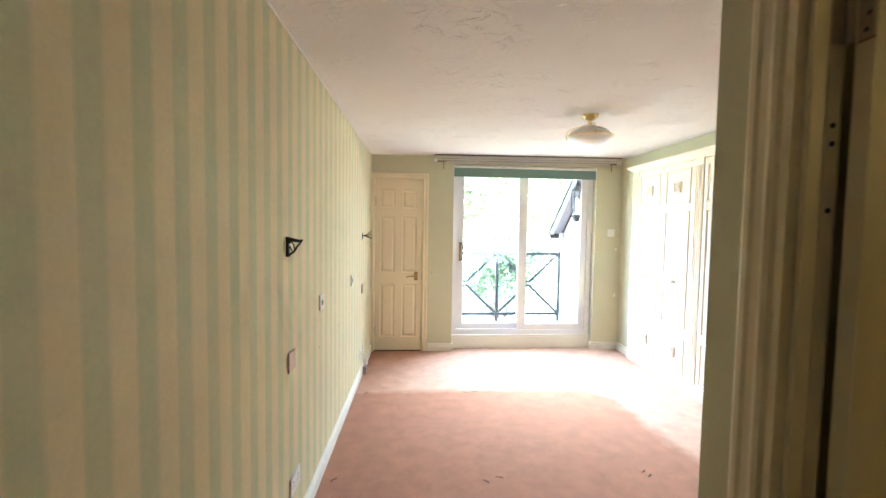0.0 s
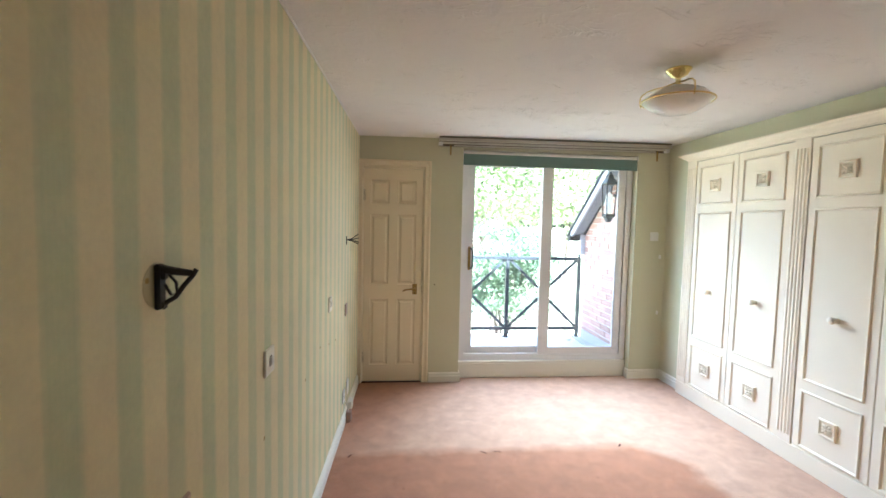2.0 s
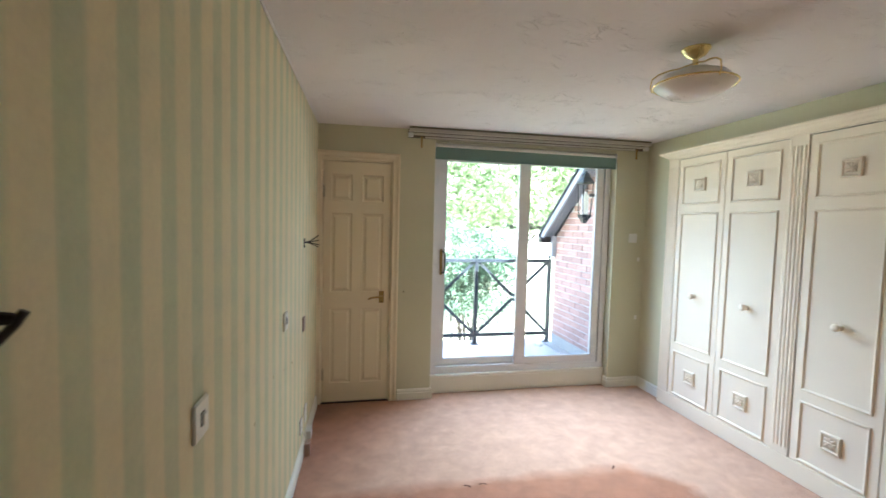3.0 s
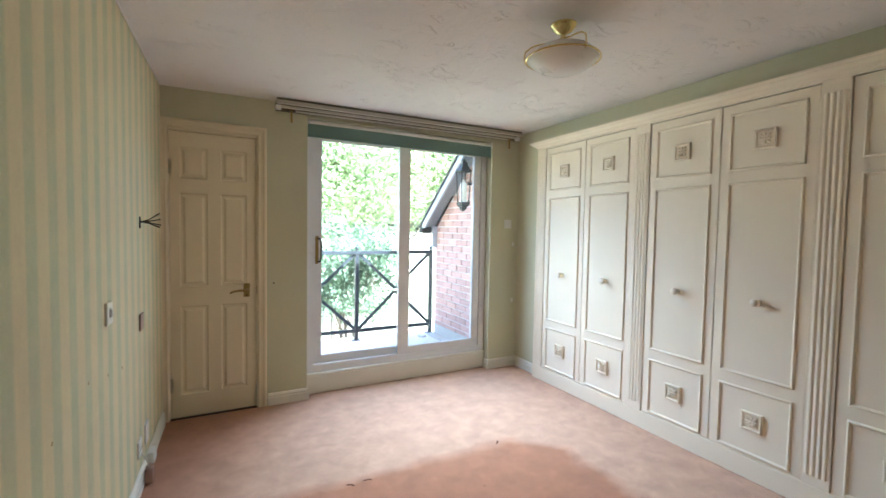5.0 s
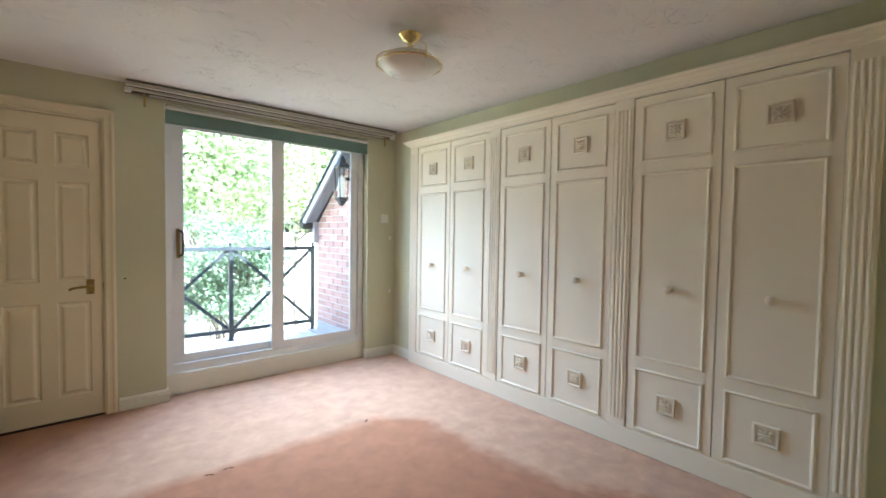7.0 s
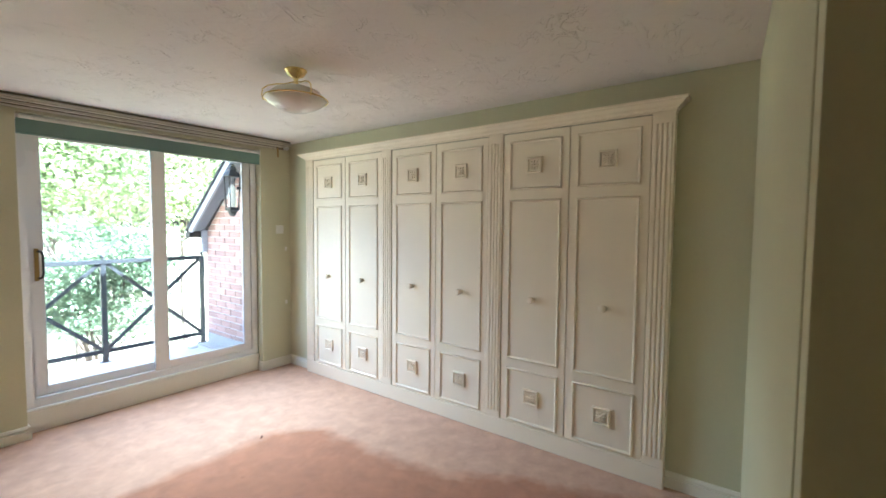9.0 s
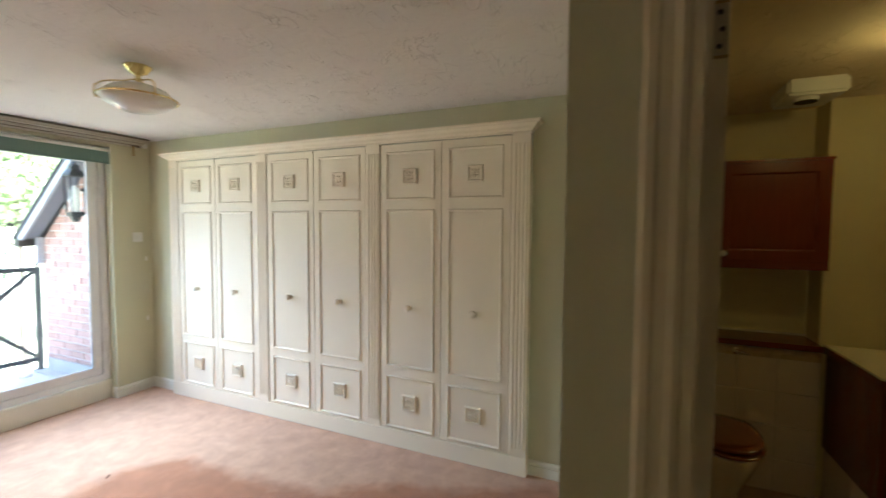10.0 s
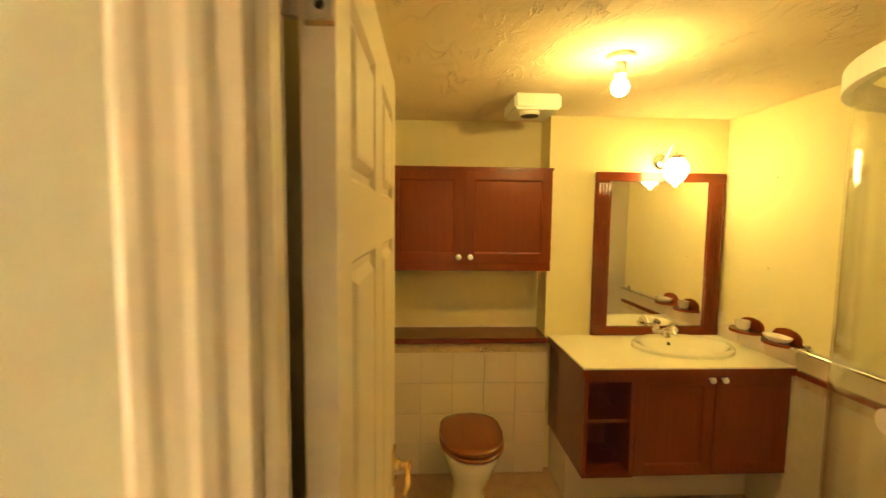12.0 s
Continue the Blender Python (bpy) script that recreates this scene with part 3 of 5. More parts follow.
bm = boxes((WIN_X0 + 0.001, 0.457, FY, FY + 0.09, 0.168, 2.199), (2.054, WIN_X1 - 0.001, FY, FY + 0.09, 0.168, 2.199), (0.457, 2.054, FY, FY + 0.09, 0.168, 0.222), (0.457, 2.054, FY, FY + 0.09, 2.13, 2.199))
part("window_frame", bm, UPVC, win, "white plastic outer frame", bevel=0.004)


def sash(x0, x1, y, left, right, label):
    bm = boxes((x0, left, y, y + 0.035, 0.224, 2.128), (right, x1, y, y + 0.035, 0.224, 2.128), (left, right, y, y + 0.035, 0.224, 0.285), (left, right, y, y + 0.035, 2.07, 2.128))
    s = part("sash", bm, UPVC, win, label, bevel=0.004)
    bm = bmesh.new()
    moulding(bm, (left, y + 0.004, 0.285), (1, 0, 0), (0, 0, 1), (0, -1, 0), right - left, 2.07 - 0.285, [(-0.001, 0.0), (0.003, 0.002), (0.008, -0.004), (0.008, -0.016)])
    part("gasket", bm, UPVC, s)
    g = part("pane", boxes((left - 0.006, right + 0.006, y + 0.014, y + 0.020, 0.28, 2.075)), GLASS, s, "clear glass")
    g.visible_shadow = False
    return s


s1 = sash(0.459, 1.290, FY + 0.050, 0.532, 1.235, "sliding sash with a brass pull")
s2 = sash(1.204, 2.052, FY + 0.008, 1.303, 1.984, "fixed sash")
part("runner", boxes((0.459, 1.203, FY + 0.003, FY + 0.046, 0.2225, 0.230)), UPVC, win, "empty inner runner")
bm = boxes((0.486, 0.512, FY + 0.040, FY + 0.051, 1.055, 1.285))
pl = part("handle_plate", bm, OLDBRASS, s1, "brass backplate", bevel=0.003)
bm = bmesh.new()
tube(bm, [(0.508, FY + 0.042, 1.265), (0.520, FY + 0.012, 1.262), (0.526, FY + 0.004, 1.24), (0.526, FY + 0.004, 1.10), (0.520, FY + 0.012, 1.078), (0.508, FY + 0.042, 1.075)], 0.008, 10)
part("pull", bm, BLACK, s1, "dark pull handle", smooth=True)
structure("trim_reveal", boxes((WIN_X0 - 0.003, WIN_X0 + 0.001, NORTH + 0.001, FY, 0.0, 2.2)), TRIM, "white painted window reveal")

# roller blind, rolled nearly up
blind = thing("roller_blind", (1.25, 4.712, 2.06), "teal roller blind rolled up over the glass door", "blind")
bm = bmesh.new()
prism(bm, [(4.698, 2.062), (4.702, 2.062), (4.702, 2.160), (4.698, 2.160)], 0, 0.402, 2.106)
part("fabric", bm, TEAL, blind, "teal fabric")
bm = bmesh.new()
tube(bm, [(0.402, 4.700, 2.062), (2.106, 4.700, 2.062)], 0.007, 10)
part("bottom_bar", bm, TEAL, blind, smooth=True)
bm = bmesh.new()
tube(bm, [(0.415, 4.712, 2.172), (2.098, 4.712, 2.172)], 0.020, 16)
part("roller", bm, PLASTIC, blind, "white roller tube", smooth=True)
for x in (0.397, 2.1065):
    part("end_bracket", boxes((x, x + 0.007, 4.690, 4.750, 2.145, 2.199)), PLASTIC, blind, bevel=0.002)

# curtain track
track = thing("curtain_track", (1.25, 4.6, 2.22), "cream double curtain track with empty gliders above the window", "curtain track")
tz = ceil_z(1.2)
RAILS = ((4.548, 4.572, tz - 0.044, tz - 0.018, 0.160, 2.362), (4.582, 4.602, tz - 0.063, tz - 0.046, 0.172, 2.330), (4.612, 4.628, tz - 0.078, tz - 0.067, 0.30, 2.235))
for y0, y1, z0, z1, x0, x1 in RAILS:
    h = z1 - z0
    bm = bmesh.new()
    prism(bm, [(y0, z0), (y0 - 0.004, z0 + 0.002), (y0 - 0.004, z0 + 0.34 * h), (y0 + 0.004, z0 + 0.40 * h), (y0 + 0.004, z0 + 0.60 * h), (y0 - 0.004, z0 + 0.66 * h), (y0 - 0.004, z1 - 0.002), (y0, z1), (y1, z1), (y1, z0)], 0, x0, x1)
    part("rail", bm, OLD_TRACK, track)
# board coloured dark so that the gaps round the rails read as shaded
part("backboard", boxes((0.165, 2.358, 4.632, NORTH - 0.001, tz - 0.072, tz - 0.003), (0.165, 2.358, 4.552, 4.632, tz - 0.014, tz - 0.003)), TRACK_SHADE, track, "mounting board, dark brown for the shade in the track's gaps", bevel=0.002)
for x in (0.158, 2.316):
    part("end_stop", boxes((x, x + 0.038, 4.573, 4.616, tz - 0.080, tz - 0.048)), PLASTIC, track, bevel=0.003)
for x in (0.262, 2.245):
    bm = boxes((x, x + 0.014, 4.606, 4.616, tz - 0.160, tz - 0.075))
    tube(bm, [(x + 0.007, 4.611, tz - 0.080), (x + 0.007, 4.611, tz - 0.062)], 0.003, 6)
    part("cord_weight", bm, OLDBRASS, track, "dull hanging cord end", bevel=0.001)
for i in range(12):
    x = 0.46 + i * 0.155 + 0.03 * math.sin(i * 2.3)
    part("glider", boxes((x, x + 0.006, 4.585, 4.598, tz - 0.069, tz - 0.062)), OLD_TRACK, track)
track.rotation_euler = (0, -0.008, 0)

# ---- built-in wardrobes ----
WX, WY0, PIL, LEAF, UNIT = 2.385, 1.118, 0.116, 0.460, 1.036
RIDGE = [(0.0, 0.0), (0.001, 0.004), (0.004, 0.008), (0.008, 0.009), (0.012, 0.006), (0.016, 0.002), (0.017, 0.0)]


def flower(bm, c, r):
    """Eight raised petals round a boss, on a face that looks to -x."""
    for k in range(8):
        a = 2 * math.pi * k / 8
        rr = r * (0.95 if k % 2 else 0.8)
        p = Vector((c[0] - 0.006, c[1] + math.cos(a) * rr * 0.58, c[2] + math.sin(a) * rr * 0.58))
        m = Matrix.Translation(p) @ Euler((a, 0, 0)).to_matrix().to_4x4() @ Matrix.Diagonal((0.009, rr * 0.46, rr * 0.22, 1))
        bmesh.ops.create_icosphere(bm, subdivisions=1, radius=1, matrix=m)
    bmesh.ops.create_icosphere(bm, subdivisions=2, radius=1, matrix=Matrix.Translation((c[0] - 0.008, c[1], c[2])) @ Matrix.Diagonal((0.010, r * 0.22, r * 0.22, 1)))


def pilaster(parent, y0):
    bm = boxes((WX - 0.006, EAST, y0 + 0.001, y0 + PIL - 0.001, 0.12, 2.092))
    p = part("pilaster", bm, CREAM, parent, "fluted pilaster", bevel=0.0015)
    for k in range(4):
        yc = y0 + 0.0220 + k * 0.0240
        bm = bmesh.new()
        ring = [(WX - 0.006, yc - 0.009), (WX - 0.0085, yc - 0.0075), (WX - 0.0108, yc - 0.003), (WX - 0.0108, yc + 0.003), (WX - 0.0085, yc + 0.0075), (WX - 0.006, yc + 0.009)]
        prism(bm, ring, 2, 0.172, 2.035)
        part("reed", bm, CREAM, p)


def wardrobe_unit(y0):
    """Two tall doors and the pilaster to their south."""
    w = thing("built_in_wardrobe", (EAST - 0.02, y0 + 0.5, 0.0), "cream painted two-door fitted wardrobe with beaded panels, closed", "wardrobe", "fitted wardrobes")
    part("carcass", boxes((WX + 0.020, EAST + 0.0, y0 + PIL + 0.001, y0 + UNIT - 0.001, 0.10, 2.092)), CREAM, w)
    part("door_gap", boxes((WX + 0.014, WX + 0.019, y0 + PIL, y0 + UNIT, 0.118, 2.0925)), SEAM, w, "dark joint round the doors")
    for k in range(2):
        a = y0 + PIL + k * LEAF
        d = part("door", boxes((WX, WX + 0.0135, a + 0.0018, a + LEAF - 0.0018, 0.1230, 2.0880)), CREAM, w, bevel=0.0025)
        for z0, z1 in ((0.136, 0.503), (0.565, 1.648), (1.712, 2.036)):
            bm = bmesh.new()
            moulding(bm, (WX, a + 0.048, z0), (0, 1, 0), (0, 0, 1), (-1, 0, 0), 0.364, z1 - z0, RIDGE)
            part("bead", bm, CREAM, d, smooth=True)
        for z in (0.327, 1.868):
            bm = boxes((WX - 0.006, WX + 0.001, a + 0.178, a + 0.282, z - 0.052, z + 0.052))
            moulding(bm, (WX - 0.006, a + 0.178, z - 0.052), (0, 1, 0), (0, 0, 1), (-1, 0, 0), 0.104, 0.104, [(0.0, 0.0), (0.0, 0.006), (0.004, 0.010), (0.010, 0.009), (0.014, 0.0)])
            flower(bm, (WX - 0.006, a + 0.23, z), 0.040)
            part("rosette", bm, CREAM, d, "square carved flower block", smooth=True)
        bm = bmesh.new()
        lathe(bm, [(0.018, 0), (0.016, 0.006), (0.015, 0.020), (0.020, 0.027), (0.023, 0.036), (0.020, 0.045), (0.010, 0.050), (0.0, 0.051)], (WX, a + 0.23, 0.986), (-1, 0, 0), 18)
        part("knob", bm, CREAM, d, "round cream knob", smooth=True)
    pilaster(w, y0)
    return w


w1 = wardrobe_unit(WY0)
w2 = copy_thing(w1, Matrix.Translation((0, UNIT, 0)) @ Matrix.Translation(w1.location))
w3 = copy_thing(w1, Matrix.Translation((0, 2 * UNIT, 0)) @ Matrix.Translation(w1.location))
end_p = thing("wardrobe_end_pilaster", (EAST - 0.02, 4.30, 0.12), "cream fluted end pilaster of the fitted wardrobes", "wardrobe", "fitted wardrobes")
pilaster(end_p, WY0 + 3 * UNIT)
WY1 = WY0 + 3 * UNIT + PIL
bm = bmesh.new()
prof = [(0.0, 2.0925), (0.004, 2.0925), (0.004, 2.104), (0.010, 2.108), (0.014, 2.116), (0.030, 2.126), (0.046, 2.142), (0.056, 2.146), (0.060, 2.150), (0.062, 2.160), (0.0, 2.160)]
loft(bm, [[(EAST, WY0 - o, z), (WX - o, WY0 - o, z), (WX - o, WY1 + o, z), (EAST, WY1 + o, z)] for o, z in prof], False, False)
bx(bm, WX + 0.001, EAST, WY0 + 0.001, WY1 - 0.001, 2.0932, 2.158)
single("wardrobe_cornice", bm, CREAM, (EAST, 2.7, 2.09), "cream moulded cornice along the fitted wardrobes", "cornice")
single("wardrobe_plinth", boxes((WX - 0.008, EAST, WY0 - 0.002, WY1 + 0.002, 0.0, 0.121)), CREAM, (EAST, 2.7, 0), "cream plinth board under the fitted wardrobes", "plinth", bevel=0.004)

# ---- ceiling lamp ----
LX, LY = 1.190, 2.772
lz = ceil_z(LX)
lamp = thing("ceiling_lamp", (LX, LY, lz), "brass semi-flush ceiling lamp with an opal glass dish, unlit", "ceiling lamp")
bm = bmesh.new()
lathe(bm, [(0.0, 0.002), (0.058, 0.0), (0.058, -0.005), (0.052, -0.012), (0.040, -0.030), (0.018, -0.040), (0.012, -0.046), (0.012, -0.076), (0.018, -0.084), (0.0, -0.088)], (LX, LY, lz), n=32)
part("canopy", bm, BRASS, lamp, "polished brass canopy", smooth=True)
bm = bmesh.new()
lathe(bm, [(0.0, -0.060), (0.030, -0.062), (0.076, -0.074), (0.122, -0.094), (0.150, -0.120), (0.158, -0.136), (0.147, -0.150), (0.114, -0.174), (0.072, -0.192), (0.030, -0.199), (0.0, -0.200)], (LX, LY, lz - 0.020), n=40)
part("dish", bm, OPAL, lamp, "opal glass dish", smooth=True)
bm = bmesh.new()
ring = arc((LX, LY, lz - 0.156), 0.165, 0, 360, 40, "xy")
tube(bm, ring, 0.004, 8)
part("ring", bm, BRASS, lamp, "thin brass ring", smooth=True)
for k in range(3):
    a = radians(20 + 120 * k)
    bm = bmesh.new()
    tube(bm, [(LX + math.cos(a) * r, LY + math.sin(a) * r, lz + h) for r, h in ((0.012, -0.062), (0.060, -0.076), (0.10, -0.080), (0.140, -0.090), (0.168, -0.110), (0.173, -0.142), (0.166, -0.168))], 0.0035, 8)
    part("arm", bm, BRASS, lamp, smooth=True)

# ---- fittings on the striped wall ----
wall_turn = Euler((0, 0, math.atan(-SLOPE))).to_matrix().to_4x4()


def wall_pose(y, z):
    """On the striped wall, local x out of the wall, local y along it to the north."""
    return Matrix.Translation((west_x(y), y, z)) @ wall_turn


def fitting(name, y, z, label, category):
    ob = thing(name, (0, 0, 0), label, category)
    ob.matrix_basis = wall_pose(y, z)
    return ob


def bracket(y, z):
    f = fitting("wall_lamp_remains", y, z, "blackened bracket of a removed wall lamp with bare wires", "wall bracket")
    part("mount", boxes((0.0, 0.011, -0.012, 0.012, -0.046, 0.040), (0.011, 0.018, -0.008, 0.008, 0.010, 0.038), (0.011, 0.016, -0.009, 0.009, -0.046, -0.030)), BLACK, f, bevel=0.003)
    bm = bmesh.new()
    tube(bm, [(0.012, 0.0, 0.030), (0.030, 0.008, 0.026), (0.042, 0.016, 0.023), (0.054, 0.022, 0.021)], 0.0085, 8, 0.006)
    part("arm", bm, BLACK, f, smooth=True)
    bm = bmesh.new()
    tube(bm, [(0.012, 0.0, -0.036), (0.030, 0.008, -0.024), (0.040, 0.016, -0.004), (0.054, 0.024, 0.016), (0.060, 0.027, 0.028)], 0.0045, 8)
    tube(bm, [(0.012, 0.006, 0.0), (0.022, 0.008, -0.020), (0.030, 0.014, -0.018), (0.028, 0.014, 0.004), (0.018, 0.008, 0.020)], 0.003, 6)
    part("wire", bm, BLACK, f, "bent bare wire", smooth=True)
    bm = bmesh.new()
    lathe(bm, [(0.043, 0.0), (0.043, 0.0008), (0.0, 0.0010)], (0, 0, 0), (1, 0, 0), 28)
    part("plaster_ring", bm, surface("bare_patch", (0.50, 0.43, 0.27), 0.8, vary=0.2, scale=30, bump=0.4), f, "pale ring of torn paper")


bracket(1.592, 1.376)
f = fitting("cable_outlet", 3.940, 1.366, "stub of dark wires poking out of the wallpaper", "cable")
part("mount", boxes((0.0, 0.006, -0.009, 0.009, -0.035, 0.028)), BLACK, f, bevel=0.002)
for k, (dy, dz) in enumerate(((-0.01, 0.035), (0.012, 0.012), (0.02, -0.012), (-0.004, -0.022))):
    bm = bmesh.new()
    tube(bm, [(0.006, 0, 0), (0.04, dy * 0.5, dz * 0.3), (0.075, dy, dz), (0.09, dy * 1.5, dz * 1.3)], 0.0035, 6)
    part("wire", bm, BLACK, f, smooth=True)


def plate(name, y, z, w, h, mat, label, category, kind):
    f = fitting(name, y, z, label, category)
    part("face", boxes((0.0, 0.009, -w / 2, w / 2, -h / 2, h / 2)), mat, f, bevel=0.003)
    if kind == "rocker":
        part("rocker", boxes((0.008, 0.016, -0.008, 0.012, -0.014, 0.014)), PLASTIC, f, bevel=0.002)
        part("slot", boxes((0.0085, 0.0095, -0.010, 0.014, -0.017, 0.017)), SEAM, f)
    if kind == "socket":
        for dy in (-w / 4, w / 4):
            for oy, oz in ((0, 0.012), (-0.011, -0.010), (0.011, -0.010)):
                part("pin_hole", boxes((0.0085, 0.0096, dy + oy - 0.002, dy + oy + 0.002, oz - 0.004, oz + 0.004)), SEAM, f)
    return f


plate("blank_plate", 1.645, 0.863, 0.090, 0.090, COPPER, "brushed metal blanking plate screwed to the wallpaper", "plate", "")
plate("light_switch", 2.213, 1.024, 0.088, 0.092, TRIM, "cream switch plate with a white rocker", "switch", "rocker")
plate("light_switch", 3.300, 1.008, 0.086, 0.090, TRIM, "cream switch plate with a white rocker", "switch", "rocker")
plate("blank_plate", 3.930, 0.848, 0.086, 0.088, COPPER, "brushed metal blanking plate screwed to the wallpaper", "plate", "")
plate("double_socket", 1.690, 0.285, 0.146, 0.088, PLASTIC, "white plastic double power socket", "socket", "socket")
plate("single_socket", 3.840, 0.220, 0.086, 0.088, PLASTIC, "white plastic power socket above the skirting", "socket", "socket")
plate("single_socket", 4.030, 0.220, 0.086, 0.110, PLASTIC, "white plastic aerial socket above the skirting", "socket", "")
f = fitting("telephone_box", 3.910, 0.0, "small white telephone junction box with its cover", "junction box")
part("body", boxes((0.018, 0.052, -0.035, 0.035, 0.004, 0.082)), COPPER, f, bevel=0.004)
part("lid", boxes((0.018, 0.046, 0.06, 0.155, 0.055, 0.120)), PLASTIC, f, bevel=0.004)
bm = bmesh.new()
tube(bm, [(0.03, 0.0, 0.08), (0.028, -0.02, 0.12), (0.014, -0.05, 0.17), (0.008, -0.07, 0.19)], 0.0035, 6)
part("cable", bm, PLASTIC, f, smooth=True)

for y, z in ((2.73, 0.762), (3.05, 0.819), (2.177, 0.771), (3.296, 0.769), (3.52, 0.73), (1.562, 1.388)):
    f = fitting("nail_hole", y, z, "small brown nail hole in the striped wallpaper", "nail hole")
    bm = bmesh.new()
    lathe(bm, [(0.007, 0.0), (0.006, 0.0012), (0.0, 0.0014)], (0, 0, 0), (1, 0, 0), 8)
    part("mark", bm, OLDBRASS, f)

# wall plate and latch stubs on the north wall by the wardrobes
f = thing("light_switch", (2.315, RIGHT_Y, 1.421), "white plastic light switch by the window", "switch")
part("face", boxes((2.272, 2.358, RIGHT_Y - 0.009, RIGHT_Y, 1.379, 1.465)), PLASTIC, f, bevel=0.003)
part("rocker", boxes((2.309, 2.321, RIGHT_Y - 0.015, RIGHT_Y - 0.008, 1.409, 1.435)), PLASTIC, f, bevel=0.002)
for x, z in ((2.383, 1.222), (2.383, 0.665)):
    single("wall_clip", boxes((x - 0.011, x + 0.011, RIGHT_Y - 0.012, RIGHT_Y, z - 0.02, z + 0.02)), PLASTIC, (x, RIGHT_Y, z), "small white plastic clip on the green wall", "clip", bevel=0.003)
single("wall_plug", boxes((0.148, 0.158, NORTH - 0.004, NORTH, 0.925, 0.935)), SEAM, (0.153, NORTH, 0.93), "dark screw hole plug in the green wall", "plug")

# dents that the bed left in the carpet
# flat dark patches: the shade inside the dents is put into this colour
DENT_SHADE = surface("crushed_pile_shade", (0.10, 0.038, 0.018), 0.95, vary=0.3, scale=60, bump=0.4)
for x, y in ((0.402, 3.413), (0.494, 3.418), (-0.475, 3.42), (1.363, 3.446), (0.357, 2.093), (0.441, 2.128), (1.332, 2.138), (1.347, 2.096), (-0.529, 2.152), (1.034, 3.095), (-0.129, 3.061), (-0.153, 2.432)):
    small = (x, y) in ((1.034, 3.095), (-0.129, 3.061), (-0.153, 2.432))
    r = 0.006 if small else 0.013
    bm = bmesh.new()
    for k in range(1 if small else 3):
        a = 2.1 * k + 5 * x
        c = (x + 1.25 * r * math.cos(a) * (k > 0), y + 0.9 * r * math.sin(a) * (k > 0), 0)
        lathe(bm, [(r * 1.7, 0.0003), (r * 1.35, 0.0016), (r * 1.1, 0.0018), (r * 0.8, 0.0010)], c, n=12, cap=False)
    dent = single("carpet_dent", bm, CARPET, (x, y, 0), "dent pressed into the carpet by a bed leg", "dent", smooth=True, group="bed leg dents")
    bm = bmesh.new()
    for k in range(1 if small else 2):
        a = 0.7 + 2.6 * k + 5 * x
        c = Matrix.Translation((x + r * math.cos(a) * (not small), y + 0.7 * r * math.sin(a) * (not small), 0.0022))
        bmesh.ops.create_icosphere(bm, subdivisions=1, radius=1, matrix=c @ Euler((0, 0, a)).to_matrix().to_4x4() @ Matrix.Diagonal((r * 1.15, r * 0.55, 0.0012, 1)))
    part("pit", bm, DENT_SHADE, dent, "crushed pile with the pit's shade in its dark colour", smooth=True)

# ---- bathroom ----
DUCT_X, NICHE_X, SHELF_Z = 2.84, 3.10, 0.882
structure("wall_duct", boxes((DUCT_X + 0.006, NICHE_X, -0.430, 0.56, 0.0, 0.845)), GROUT, "boxed pipe duct faced with cream tiles behind the toilet")
structure("trim_duct_shelf", boxes((DUCT_X - 0.022, NICHE_X, -0.431, 0.558, 0.850, SHELF_Z)), MAHOGANY_Y, "dark mahogany shelf on top of the tiled duct", bevel=0.005)
structure("trim_niche_upstand", boxes((NICHE_X - 0.008, NICHE_X, -0.431, 0.558, SHELF_Z, SHELF_Z + 0.012)), TRIM, "pale sealant strip behind the shelf")
bm = bmesh.new()
bx(bm, DUCT_X, DUCT_X + 0.007, -0.430, 0.558, 0.788, 0.840)
for i in range(60):
    y = -0.424 + i * 0.0164
    a = 0.5 + 0.5 * math.sin(i * 0.9)
    bmesh.ops.create_icosphere(bm, subdivisions=1, radius=1, matrix=Matrix.Translation((DUCT_X, y, 0.808 + 0.014 * a)) @ Euler((0.9 * math.cos(i * 0.9), 0, 0)).to_matrix().to_4x4() @ Matrix.Diagonal((0.005, 0.014, 0.0045, 1)))
structure("trim_tile_border", bm, BORDER, "narrow relief border tiles with a trailing leaf pattern")

# toilet
tx, ty = 2.44, 0.078
toilet = thing("toilet", (2.55, ty, 0.0), "cream ceramic toilet with a closed pine seat by the tiled duct", "toilet")


def oval(z, x0, x1, w, n=28, k=2.3):
    cx, a = (x0 + x1) / 2, (x1 - x0) / 2
    out = []
    for i in range(n):
        t = 2 * math.pi * i / n
        c, s = math.cos(t), math.sin(t)
        kc = 4.5 if c > 0 else k
        out.append((cx + a * math.copysign(abs(c) ** (2 / kc), c), ty + w * math.copysign(abs(s) ** (2 / k), s) * (1 - 0.10 * max(0, -c)), z))
    return out


bm = bmesh.new()
loft(bm, [oval(0.0, 2.44, 2.80, 0.098), oval(0.03, 2.45, 2.80, 0.094), oval(0.14, 2.44, 2.81, 0.100), oval(0.25, 2.355, 2.82, 0.138), oval(0.32, 2.312, 2.83, 0.158), oval(0.36, 2.292, 2.83, 0.169), oval(0.390, 2.288, 2.83, 0.171), oval(0.397, 2.297, 2.825, 0.163)])
part("pan", bm, CERAMIC, toilet, smooth=True)
bm = bmesh.new()
loft(bm, [oval(0.398, 2.288, 2.73, 0.171), oval(0.403, 2.280, 2.732, 0.177), oval(0.413, 2.280, 2.732, 0.177), oval(0.420, 2.290, 2.730, 0.169)])
part("seat", bm, PINE, toilet, "varnished pine seat", smooth=True)
# near-black filler painted in for the shade between seat and lid
bm = bmesh.new()
